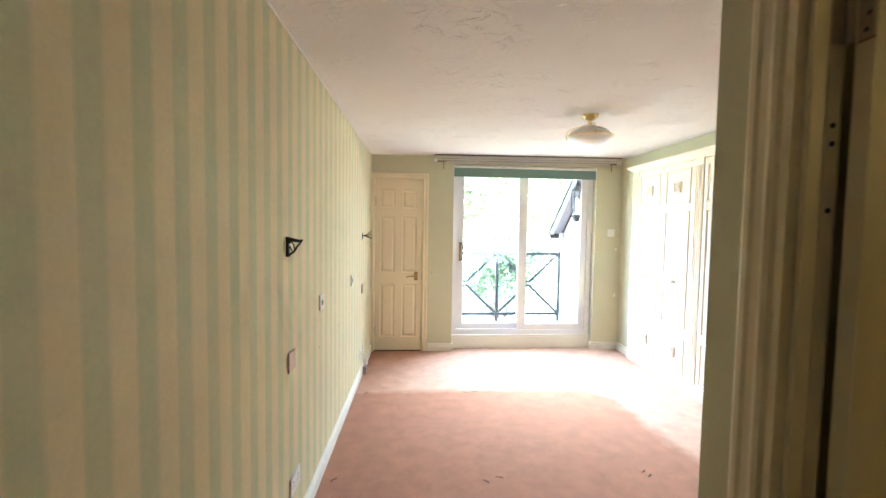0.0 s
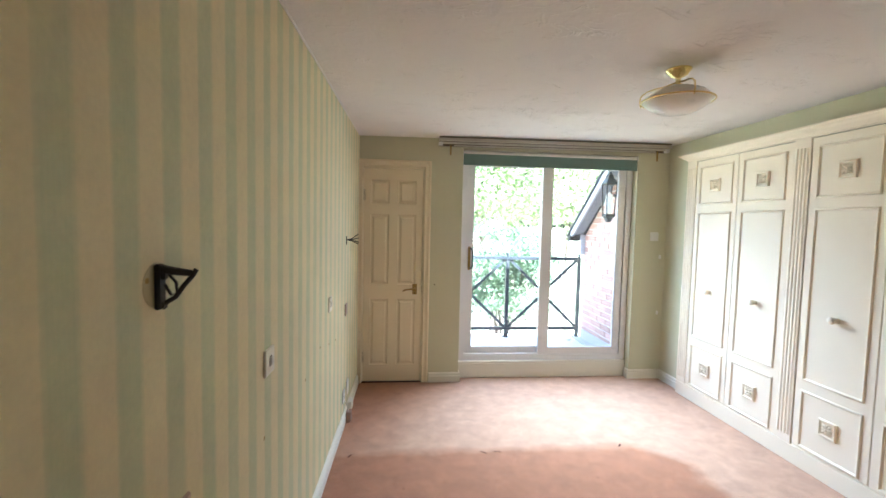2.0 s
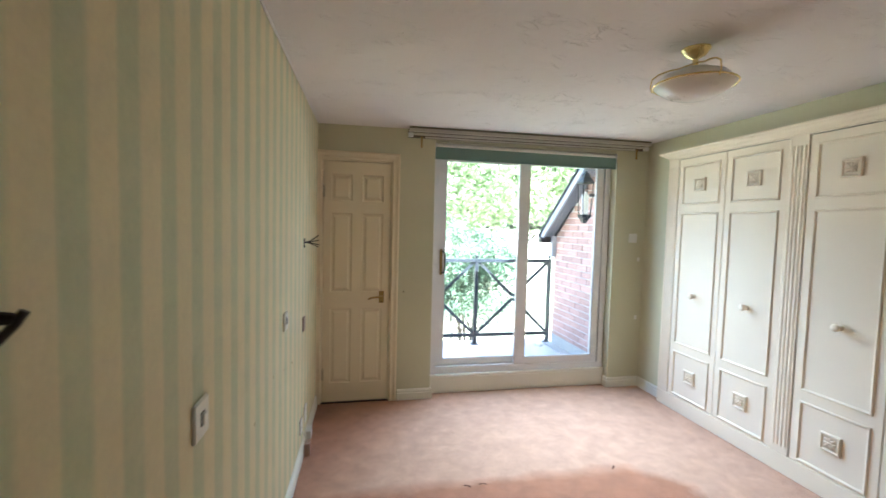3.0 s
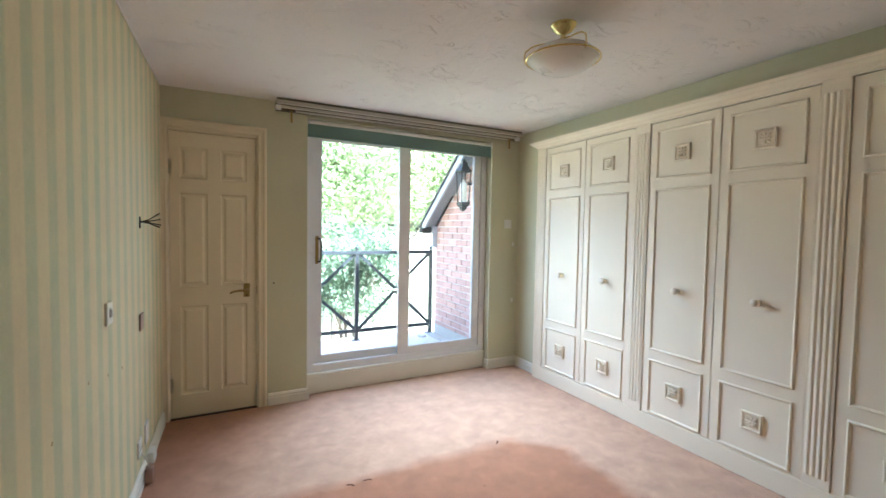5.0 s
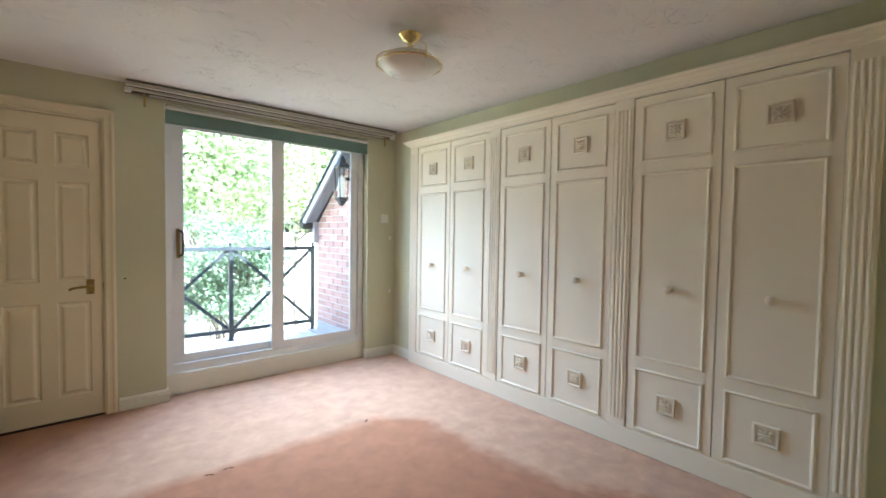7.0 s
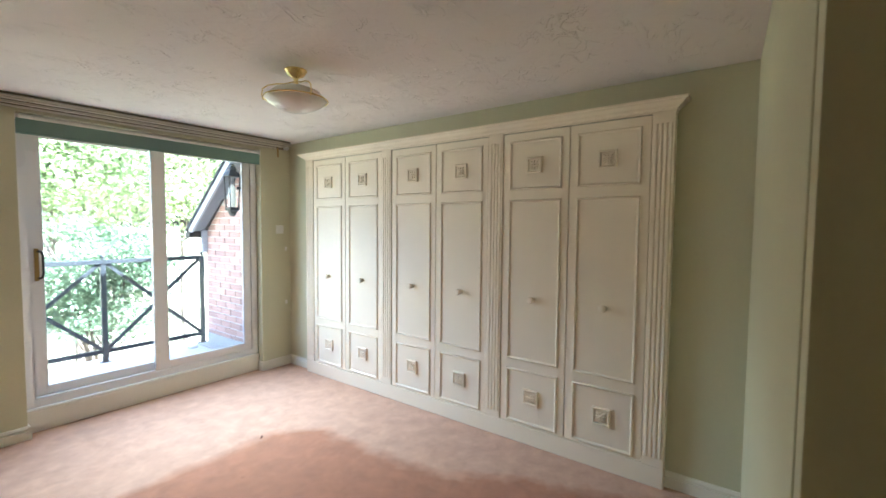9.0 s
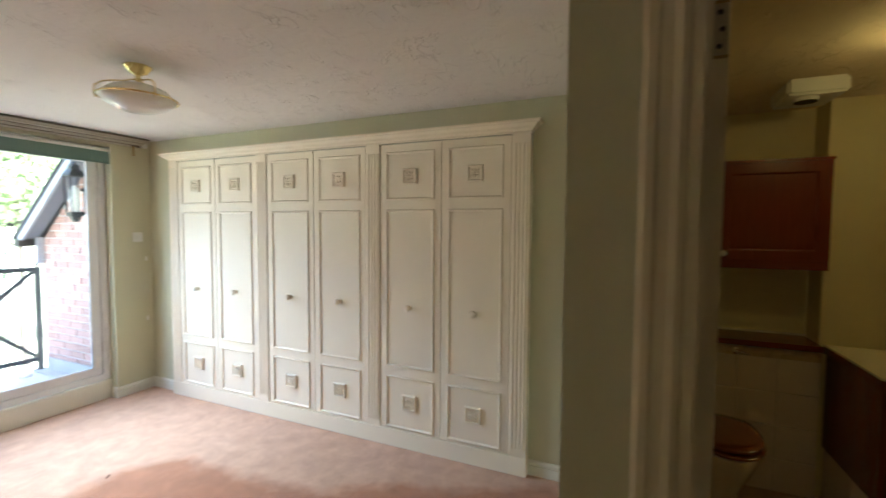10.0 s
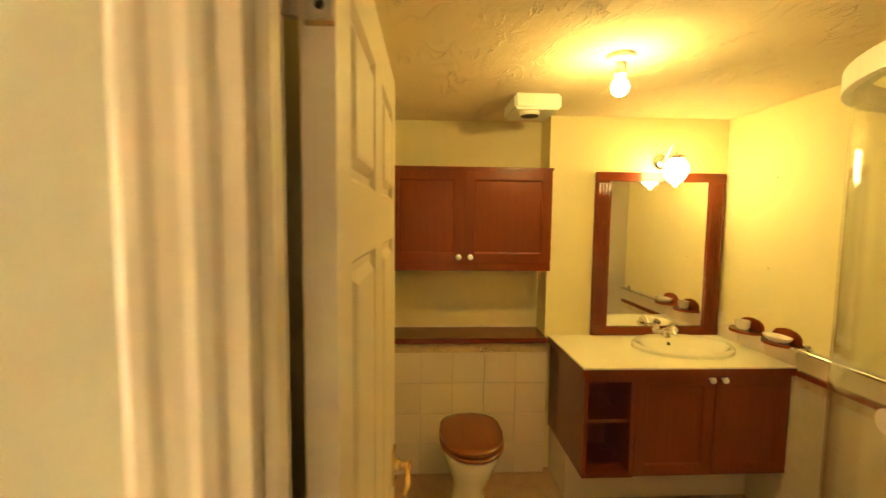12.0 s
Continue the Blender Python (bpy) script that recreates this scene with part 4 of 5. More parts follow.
loft(bm, [oval(0.4205, 2.306, 2.722, 0.156), oval(0.4275, 2.306, 2.722, 0.156)])
part("shadow_gap", bm, SEAM, toilet, "black filler for the shade between seat and lid")
bm = bmesh.new()
loft(bm, [oval(0.4275, 2.297, 2.732, 0.166), oval(0.432, 2.288, 2.734, 0.172), oval(0.445, 2.288, 2.734, 0.172), oval(0.453, 2.300, 2.728, 0.161), oval(0.457, 2.33, 2.70, 0.138), oval(0.4585, 2.39, 2.66, 0.09)])
part("lid", bm, PINE, toilet, "varnished pine lid", smooth=True)
for y in (ty - 0.075, ty + 0.075):
    bm = bmesh.new()
    tube(bm, [(2.752, y - 0.02, 0.424), (2.752, y + 0.02, 0.424)], 0.010, 10)
    part("seat_hinge", bm, BRASS, toilet, smooth=True)
bm = bmesh.new()
lathe(bm, [(0.022, 0), (0.022, 0.008), (0.012, 0.014), (0.010, 0.03)], (DUCT_X, -0.028, 0.812), (-1, 0, 0), 18)
tube(bm, [(DUCT_X - 0.028, -0.028, 0.812), (DUCT_X - 0.034, -0.065, 0.806), (DUCT_X - 0.030, -0.095, 0.800)], 0.008, 10, 0.006)
single("flush_lever", bm, CHROME, (DUCT_X, -0.03, 0.812), "chrome flush lever on the tiled duct", "flush lever", smooth=True)


def shaker(parent, x, y0, y1, z0, z1, knob_y, knob_z, face_label=""):
    """A framed mahogany cupboard door facing -x, with its knob."""
    bm = boxes((x, x + 0.02, y0, y0 + 0.055, z0, z1), (x, x + 0.02, y1 - 0.055, y1, z0, z1), (x, x + 0.02, y0 + 0.055, y1 - 0.055, z0, z0 + 0.055), (x, x + 0.02, y0 + 0.055, y1 - 0.055, z1 - 0.055, z1), (x + 0.009, x + 0.017, y0 + 0.054, y1 - 0.054, z0 + 0.054, z1 - 0.054))
    moulding(bm, (x + 0.009, y0 + 0.054, z0 + 0.054), (0, 1, 0), (0, 0, 1), (-1, 0, 0), y1 - y0 - 0.108, z1 - z0 - 0.108, [(0, 0.008), (0.006, 0.006), (0.010, 0.0)])
    d = part("door", bm, MAHOGANY, parent)
    bm = bmesh.new()
    lathe(bm, [(0.008, 0), (0.007, 0.010), (0.014, 0.016), (0.017, 0.024), (0.013, 0.031), (0.0, 0.034)], (x, knob_y, knob_z), (-1, 0, 0), 16)
    part("knob", bm, CERAMIC, d, "round cream ceramic knob", smooth=True)


cup = thing("wall_cupboard", (2.94, 0.07, 1.31), "mahogany two-door wall cupboard in the niche above the toilet", "cupboard")
CX = 2.77
part("body", boxes((CX + 0.022, NICHE_X - 0.001, -0.416, 0.556, 1.352, 1.905)), MAHOGANY, cup)
part("pelmet", boxes((CX + 0.004, CX + 0.024, -0.416, 0.556, 1.308, 1.353)), MAHOGANY_Y, cup, bevel=0.003)
part("top_board", boxes((CX - 0.006, NICHE_X - 0.001, -0.420, 0.556, 1.905, 1.922)), MAHOGANY_Y, cup, bevel=0.003)
shaker(cup, CX, -0.414, 0.104, 1.357, 1.903, 0.072, 1.392)
shaker(cup, CX, 0.110, 0.554, 1.357, 1.903, 0.142, 1.392)

# vanity unit
VX, VY0, VY1, VZ = 2.320, -1.568, -0.470, 0.880
van = thing("vanity_unit", (2.60, -1.02, 0.29), "wall-hung mahogany vanity unit with open shelves and two doors", "vanity unit")
part("side_panel", boxes((VX + 0.012, 2.899, VY1 - 0.018, VY1, 0.292, 0.836)), MAHOGANY, van)
part("side_panel", boxes((VX + 0.022, 2.899, VY1 - 0.268, VY1 - 0.250, 0.292, 0.836)), MAHOGANY, van)
part("back_panel", boxes((2.62, 2.635, VY1 - 0.250, VY1 - 0.018, 0.310, 0.836)), MAHOGANY, van)
part("shelf", boxes((VX + 0.030, 2.62, VY1 - 0.250, VY1 - 0.018, 0.572, 0.588)), MAHOGANY_Y, van)
part("bottom_panel", boxes((VX + 0.012, 2.899, VY0 + 0.001, VY1 - 0.018, 0.292, 0.310)), MAHOGANY_Y, van)
part("face_frame", boxes((VX, VX + 0.012, VY1 - 0.022, VY1, 0.292, 0.836), (VX, VX + 0.012, VY1 - 0.272, VY1 - 0.246, 0.292, 0.836), (VX, VX + 0.012, VY1 - 0.246, VY1 - 0.022, 0.800, 0.836), (VX, VX + 0.012, VY1 - 0.246, VY1 - 0.022, 0.292, 0.318)), MAHOGANY, van)
part("body", boxes((VX + 0.022, 2.60, VY0 + 0.001, VY1 - 0.27, 0.312, 0.740)), MAHOGANY, van)
shaker(van, VX, -1.159, VY1 - 0.275, 0.298, 0.832, -1.127, 0.812)
shaker(van, VX, VY0 + 0.006, -1.165, 0.298, 0.832, -1.193, 0.812)
BX, BY = 2.615, -1.158
X0, X1, Y0, Y1 = 2.302, 2.899, -1.568, VY1 + 0.014
turns = sorted([2 * math.pi * i / 48 - math.pi for i in range(48)] + [math.atan2(y - BY, x - BX) for x in (X0, X1) for y in (Y0, Y1)])


def to_edge(a):
    """Where a ray from the basin's middle meets the worktop's edge."""
    c, s = math.cos(a), math.sin(a)
    k = min(((X1 if c > 0 else X0) - BX) / c if abs(c) > 1e-9 else 9, ((Y1 if s > 0 else Y0) - BY) / s if abs(s) > 1e-9 else 9)
    return BX + k * c, BY + k * s


def cut_edge(a):
    k = 1 / math.hypot(math.cos(a) / 0.190, math.sin(a) / 0.270)
    return BX + k * math.cos(a), BY + k * math.sin(a)


bm = bmesh.new()
rings = [[bm.verts.new((*f(a), z)) for a in turns] for f, z in ((to_edge, 0.838), (to_edge, VZ), (cut_edge, VZ), (cut_edge, 0.838))]
for p, q in zip(rings, rings[1:] + rings[:1]):
    for i in range(len(turns)):
        j = (i + 1) % len(turns)
        bm.faces.new((p[i], p[j], q[j], q[i]))
top = single("bathroom_worktop", bm, WORKTOP, (2.6, -1.02, 0.838), "cream laminate worktop with a dark wood edge on the vanity", "worktop", bevel=0.003)
part("edge_strip", boxes((2.294, 2.3015, -1.568, VY1 + 0.018, 0.834, 0.872), (2.3015, 2.899, VY1 + 0.0145, VY1 + 0.019, 0.834, 0.872)), MAHOGANY_Y, top, "dark wood edging")
structure("wall_vanity_plinth", boxes((2.58, 2.899, VY0, VY1 - 0.01, 0.0, 0.290)), TILE, "tiled plinth under the vanity unit", bevel=0.003)

# basin with its tap
basin = thing("basin", (BX, BY, VZ), "oval cream ceramic inset basin in the vanity top", "basin")
bm = bmesh.new()


def ell(a, b, z, n=40, ox=0.0):
    return [(BX + ox + a * math.cos(2 * math.pi * i / n), BY + b * math.sin(2 * math.pi * i / n), z) for i in range(n)]


loft(bm, [ell(0.205, 0.285, VZ + 0.001), ell(0.205, 0.285, VZ + 0.020), ell(0.193, 0.273, VZ + 0.033), ell(0.172, 0.252, VZ + 0.029, ox=-0.010), ell(0.160, 0.240, VZ + 0.014, ox=-0.014), ell(0.148, 0.226, VZ - 0.020, ox=-0.016), ell(0.130, 0.200, VZ - 0.060, ox=-0.018), ell(0.095, 0.150, VZ - 0.092, ox=-0.02), ell(0.05, 0.07, VZ - 0.106, ox=-0.02), ell(0.018, 0.018, VZ - 0.109, ox=-0.02)], True, False)
part("bowl", bm, CERAMIC, basin, smooth=True)
bm = bmesh.new()
lathe(bm, [(0.011, 0), (0.011, 0.002), (0.0, 0.0025)], (BX + 0.134, BY, VZ - 0.014), (-1, 0, 0.35), 14)
part("overflow", bm, BLACK, basin, "dark overflow hole")
tap = thing("basin_tap", (2.79, BY, VZ), "chrome mixer tap with two round handles on the basin", "tap")
bm = bmesh.new()
lathe(bm, [(0.030, 0.018), (0.029, 0.028), (0.022, 0.036), (0.020, 0.062), (0.012, 0.070)], (2.788, BY, VZ), n=18)
tube(bm, [(2.788, BY, VZ + 0.055), (2.755, BY, VZ + 0.078), (2.71, BY, VZ + 0.080), (2.676, BY, VZ + 0.060)], 0.014, 10, 0.011)
part("spout", bm, CHROME, tap, smooth=True)
for s in (-1, 1):
    bm = bmesh.new()
    tube(bm, [(2.788, BY, VZ + 0.048), (2.792, BY + s * 0.045, VZ + 0.054)], 0.012, 10)
    lathe(bm, [(0.013, 0), (0.024, 0.006), (0.027, 0.018), (0.022, 0.032), (0.0, 0.037)], (2.792, BY + s * 0.045, VZ + 0.050), (0, s * 0.6, 0.8), 16)
    part("handle", bm, CHROME, tap, smooth=True)

# mirror
MY0, MY1, MZ0, MZ1 = -1.556, -0.722, 0.884, 1.916
mir = thing("wall_mirror", (2.89, -1.14, MZ0), "tall mirror in a reeded mahogany frame above the basin", "mirror")
part("glass", boxes((2.886, 2.898, MY0 + 0.08, MY1 - 0.08, MZ0 + 0.04, MZ1 - 0.04)), MIRROR, mir, "silvered mirror glass")
part("frame_rail", boxes((2.868, 2.8985, MY0, MY1, MZ1 - 0.056, MZ1)), MAHOGANY_Y, mir, bevel=0.004)
part("frame_rail", boxes((2.868, 2.8985, MY0, MY1, MZ0, MZ0 + 0.056)), MAHOGANY_Y, mir, bevel=0.004)
for y0 in (MY0, MY1 - 0.10):
    s = part("frame_stile", boxes((2.872, 2.8985, y0, y0 + 0.10, MZ0 + 0.056, MZ1 - 0.056)), MAHOGANY, mir, bevel=0.003)
    for k in range(4):
        bm = bmesh.new()
        tube(bm, [(2.872, y0 + 0.020 + k * 0.020, MZ0 + 0.07), (2.872, y0 + 0.020 + k * 0.020, MZ1 - 0.07)], 0.007, 8)
        part("reed", bm, MAHOGANY, s, smooth=True)

# globe wall light over the mirror
SY, SZ = -1.135, 1.985
sc = thing("globe_wall_light", (2.9, SY, SZ), "lit opal globe wall light on a chrome neck above the mirror", "wall lamp")
bm = bmesh.new()
lathe(bm, [(0.048, 0), (0.048, 0.008), (0.036, 0.020), (0.014, 0.026), (0.010, 0.04)], (2.899, SY, SZ), (-1, 0, 0), 24)
part("rose", bm, CHROME, sc, smooth=True)
bm = bmesh.new()
tube(bm, [(2.865, SY, SZ), (2.83, SY - 0.004, SZ + 0.03), (2.80, SY - 0.008, SZ + 0.085), (2.775, SY - 0.010, SZ + 0.095), (2.752, SY - 0.012, SZ + 0.075), (2.748, SY - 0.012, SZ + 0.03)], 0.007, 10)
lathe(bm, [(0.010, 0.035), (0.045, 0.020), (0.047, 0.0), (0.042, -0.004)], (2.748, SY - 0.012, SZ), n=22)
part("neck", bm, CHROME, sc, smooth=True)
bm = bmesh.new()
lathe(bm, [(0.036, 0.0), (0.047, -0.010), (0.064, -0.034), (0.070, -0.060), (0.063, -0.092), (0.044, -0.124), (0.024, -0.142), (0.016, -0.149), (0.009, -0.162), (0.0, -0.166)], (2.748, SY - 0.012, SZ), n=30)
part("globe", bm, GLOBE, sc, "glowing opal glass acorn globe", smooth=True)

# bare bulb
QX, QY = 1.918, -0.402
bulb = thing("bulb_holder", (QX, QY, BATH_CEIL), "lit bare bulb in a white ceiling batten holder", "ceiling lamp")
bm = bmesh.new()
lathe(bm, [(0.0, 0.0), (0.054, 0.0), (0.054, -0.012), (0.046, -0.022), (0.024, -0.030), (0.020, -0.030), (0.020, -0.048), (0.023, -0.052), (0.023, -0.075), (0.016, -0.082), (0.0, -0.083)], (QX, QY, BATH_CEIL), n=24)
part("holder", bm, PLASTIC, bulb, smooth=True)
bm = bmesh.new()
lathe(bm, [(0.014, -0.078), (0.018, -0.088), (0.028, -0.103), (0.033, -0.121), (0.028, -0.141), (0.016, -0.152), (0.0, -0.156)], (QX, QY, BATH_CEIL), n=24)
part("bulb", bm, BULB, bulb, "glowing frosted bulb", smooth=True)

# extractor fan on the ceiling
fan = thing("extractor_fan", (2.57, -0.225, BATH_CEIL), "white boxed extractor fan with a round grille on the ceiling", "fan")
part("case", boxes((2.43, 2.71, -0.345, -0.105, 2.176, BATH_CEIL)), PLASTIC, fan, bevel=0.012)
bm = bmesh.new()
lathe(bm, [(0.050, 0.0), (0.050, -0.014), (0.044, -0.018), (0.040, -0.006), (0.0, -0.005)], (2.51, -0.200, 2.176), n=24)
part("grille_ring", bm, PLASTIC, fan, smooth=True)
bm = bmesh.new()
lathe(bm, [(0.046, -0.017), (0.046, -0.020), (0.0, -0.021)], (2.51, -0.200, 2.1755), n=20)
part("grille", bm, BLACK, fan, "dark grille opening")

# shelf brackets with dishes, towel bar, tiles on the south wall
SW = -1.57


def dish_shelf(x, kind):
    f = thing("soap_dish_shelf" if kind else "tumbler_shelf", (x, SW, 1.0), "small mahogany wall shelf holding a cream ceramic " + ("soap dish" if kind else "tumbler ring"), "shelf")
    bm = bmesh.new()
    prism(bm, [(x - 0.085, 0.997)] + [(x + 0.085 * math.cos(radians(180 - a)), 0.997 + 0.02 + 0.045 * math.sin(radians(a))) for a in range(0, 181, 15)] + [(x + 0.085, 0.997)], 1, SW, SW + 0.014)
    part("back_board", bm, MAHOGANY, f)
    bm = bmesh.new()
    prism(bm, [(x - 0.095, SW)] + [(x - 0.095 * math.cos(radians(a)), SW + 0.03 + 0.09 * math.sin(radians(a))) for a in range(0, 181, 15)] + [(x + 0.095, SW)], 2, 0.980, 0.997)
    part("board", bm, MAHOGANY_Y, f)
    bm = bmesh.new()
    r = 0.062 if kind else 0.042
    n = 28
    ovals = [(0.7, 0.998), (0.95, 1.012), (1.0, 1.024 if kind else 1.047), (0.92, 1.024 if kind else 1.047), (0.7, 1.007)]
    loft(bm, [[(x + r * k * (1.25 if kind else 1) * math.cos(2 * math.pi * i / n), SW + 0.062 + r * k * 0.85 * math.sin(2 * math.pi * i / n), z) for i in range(n)] for k, z in ovals])
    part("dish", bm, CERAMIC, f, "cream ceramic dish", smooth=True)


dish_shelf(2.605, False)
dish_shelf(2.365, True)
bar = thing("towel_rail", (2.1, SW, 1.0), "chrome towel rail on the cream wall", "towel rail")
bm = bmesh.new()
tube(bm, [(2.36, SW + 0.062, 0.985), (1.66, SW + 0.062, 0.985)], 0.008, 10)
part("rail", bm, CHROME, bar, smooth=True)
for x in (2.24, 1.70):
    bm = bmesh.new()
    lathe(bm, [(0.024, 0), (0.024, 0.008), (0.010, 0.014), (0.010, 0.06), (0.014, 0.066), (0.0, 0.072)], (x, SW, 0.985), (0, 1, 0), 16)
    part("post", bm, CHROME, bar, smooth=True)
single("shaver_socket", boxes((2.835, 2.893, SW, SW + 0.012, 0.955, 1.045)), PLASTIC, (2.865, SW, 1.0), "cream plastic plate on the wall beside the mirror", "plate", bevel=0.003)
for x, z in ((2.50, 1.86), (2.52, 1.36)):
    single("wall_plug", boxes((x - 0.004, x + 0.004, SW, SW + 0.003, z - 0.003, z + 0.003)), OLDBRASS, (x, SW, z), "dark plug hole in the cream wall", "plug")
structure("trim_dado_rail", boxes((1.60, 2.278, SW, SW + 0.028, 0.842, 0.868)), MAHOGANY, "dark mahogany dado rail above the tiles", bevel=0.003)
structure("trim_dado_border", boxes((1.60, 2.278, SW, SW + 0.009, 0.788, 0.841)), BORDER, "narrow relief border tiles under the dado rail")
structure("wall_dado", boxes((1.60, 2.899, SW + 0.0002, SW + 0.003, 0.0, 0.985)), GROUT, "grouted wall behind the cream tiles")

# quadrant shower enclosure in the corner
shower = thing("shower_enclosure", (1.1, -1.2, 0.0), "curved glass corner shower enclosure with a white frame", "shower")
SC, SR = (1.06, -1.25), 0.55


def quad_line(off, n=16, lo=0.0, hi=90.0):
    pts = [(SC[0] + (SR + off) * math.cos(radians(a)), SC[1] + (SR + off) * math.sin(radians(a))) for a in np.linspace(lo, hi, n + 1)]
    return [(SC[0] + SR + off, SW + 0.002)] + pts + [(0.713, SC[1] + SR + off)]


def curved(bm, off0, off1, z0, z1):
    o, i = quad_line(off1), quad_line(off0)
    prism(bm, o + i[::-1], 2, z0, z1)


bm = bmesh.new()
prism(bm, quad_line(0.03) + [(0.713, SW + 0.002)], 2, 0.0, 0.13)
part("tray", bm, CERAMIC, shower, bevel=0.006)
bm = bmesh.new()
curved(bm, -0.02, 0.025, 1.985, 2.045)
part("top_rail", bm, UPVC, shower, "white curved head rail")
bm = bmesh.new()
curved(bm, -0.015, 0.018, 0.131, 0.155)
part("bottom_rail", bm, UPVC, shower)
bm = bmesh.new()
curved(bm, -0.003, 0.003, 0.156, 1.984)
g = part("glass_screen", bm, GLASS, shower, "clear curved glass", smooth=True)
bm = bmesh.new()
pa = radians(84)
lathe(bm, [(0.012, 0), (0.012, 0.02), (0.028, 0.026), (0.030, 0.036), (0.0, 0.042)], (SC[0] + (SR + 0.004) * math.cos(pa), SC[1] + (SR + 0.004) * math.sin(pa), 1.19), (math.cos(pa), math.sin(pa), 0), 18)
part("door_knob", bm, PLASTIC, shower, "round white knob", smooth=True)
structure("wall_shower_tiles", boxes((0.7125, 0.717, SW + 0.004, -0.45, 0.132, 2.1), (0.717, 1.61, SW + 0.0002, SW + 0.004, 0.132, 2.1)), TILE, "cream tiled walls inside the shower")

# ---- outside ----
BAL_Y = 6.38
structure("ground", boxes((-400, 400, 4.96, 800, -3.0, -2.8), (-400, 400, -400, 4.96, -3.0, -2.8)), GROUND, "pale garden ground far below the balcony")
structure("wall_house_outer", boxes((-3.0, 3.6, -2.2, -2.05, -2.8, 2.63), (-3.0, -2.9, -2.05, 5.0, -2.8, 2.63), (3.5, 3.6, -2.05, 4.96, -2.8, 2.63), (-2.9, -0.9, 4.952, 5.0, -2.8, 2.63), (-0.9, WIN_X0, 5.001, 5.05, -2.8, 2.63), (WIN_X0, WIN_X1, 5.001, 5.05, 2.22, 2.63), (WIN_X1, 3.5, 4.961, 5.05, -2.8, 2.63)), MORTAR, "plain outer walls of the house")
structure("roof_slab", boxes((-3.0, 3.6, -2.2, 5.05, 2.631, 2.75)), SLATE, "roof slab that closes the house")
structure("balcony", boxes((-0.6, 2.25, 5.051, BAL_Y - 0.25, -0.35, 0.02)), PAVING, "pale balcony floor outside the glass door")
structure("balcony_kerb", boxes((-0.6, 2.9, BAL_Y - 0.24, BAL_Y + 0.16, -0.50, -0.03)), PAVING, "pale coping along the balcony edge", bevel=0.01)
structure("window_outer_sill", boxes((WIN_X0, WIN_X1, 4.91, 5.09, 0.10, 0.165)), UPVC, "white outer sill of the sliding door", bevel=0.006)

rail = thing("balcony_railing", (1.27, BAL_Y - 0.05, -0.03), "black painted steel balcony railing with crossed braces", "railing")
RY = BAL_Y - 0.05
posts = [-0.732, 0.270, 1.272, 2.274]
for x in posts:
    p = part("post", boxes((x - 0.024, x + 0.024, RY - 0.024, RY + 0.024, -0.03, 1.085)), IRON, rail, bevel=0.004)
    bm = bmesh.new()
    lathe(bm, [(0.012, 0), (0.012, 0.012), (0.022, 0.024), (0.024, 0.036), (0.016, 0.052), (0.0, 0.058)], (x, RY, 1.085), n=14)
    part("finial", bm, IRON, p, smooth=True)
    part("foot_plate", boxes((x - 0.045, x + 0.045, RY - 0.045, RY + 0.045, -0.0295, -0.018)), IRON, p)
part("top_rail", boxes((posts[0], posts[-1], RY - 0.028, RY + 0.028, 1.036, 1.082)), IRON, rail, bevel=0.004)
part("bottom_rail", boxes((posts[0], posts[-1], RY - 0.020, RY + 0.020, 0.076, 0.120)), IRON, rail, bevel=0.003)
for a, b in zip(posts, posts[1:]):
    m = (a + b) / 2
    for p, q in (((a + 0.02, 1.05), (m - 0.005, 0.60)), ((m + 0.005, 0.60), (b - 0.02, 1.05)), ((a + 0.02, 0.115), (m - 0.005, 0.565)), ((m + 0.005, 0.565), (b - 0.02, 0.115))):
        d = Vector((q[0] - p[0], q[1] - p[1])).normalized() * 0.019
        bm = bmesh.new()
        prism(bm, [(p[0] - d.y, p[1] + d.x), (p[0] + d.y, p[1] - d.x), (q[0] + d.y, q[1] - d.x), (q[0] - d.y, q[1] + d.x)], 1, RY - 0.008, RY + 0.008)
        part("brace", bm, IRON, rail)

# brick wing beside the balcony with its sloping verge
BWX = 2.25


def verge_z(y):
    return 1.405 + (6.133 - y) * 0.90


bm = bmesh.new()
prism(bm, [(5.052, -2.8), (6.15, -2.8), (6.15, verge_z(6.15)), (5.052, verge_z(5.052))], 0, BWX + 0.008, 2.6)
gable = structure("wall_brick_wing", bm, MORTAR, "red brick gable wing beside the balcony")
wing_roof = thing("wing_roof", (2.6, 5.6, 1.9), "dark tiled roof verge with a white bargeboard over the brick wing", "roof")


def slant(bm, x0, x1, dz0, dz1, y0=6.24, y1=4.98, pitch=0.80):
    ends = [1.405 + (6.133 - y) * pitch for y in (y0, y1)]
    prism(bm, [(y0, ends[0] + dz0), (y0, ends[0] + dz1), (y1, ends[1] + dz1), (y1, ends[1] + dz0)], 0, x0, x1)


bm = bmesh.new()
slant(bm, 2.075, 2.10, -0.030, 0.060, 6.19)
part("bargeboard", bm, BARGE, wing_roof, "white bargeboard")
bm = bmesh.new()
slant(bm, 2.101, BWX + 0.3, 0.0, 0.02, 6.19)
part("soffit", bm, SOFFIT, wing_roof)
bm = bmesh.new()
slant(bm, 2.055, 3.2, 0.062, 0.084, 6.24)
part("tile_course", bm, SLATE, wing_roof, "dark tiles")
bm = bmesh.new()
slant(bm, BWX - 0.020, BWX + 0.006, -0.035, -0.001, 6.15, pitch=0.88)
part("wall_strip", bm, BLACK, wing_roof, "dark strip along the brickwork")
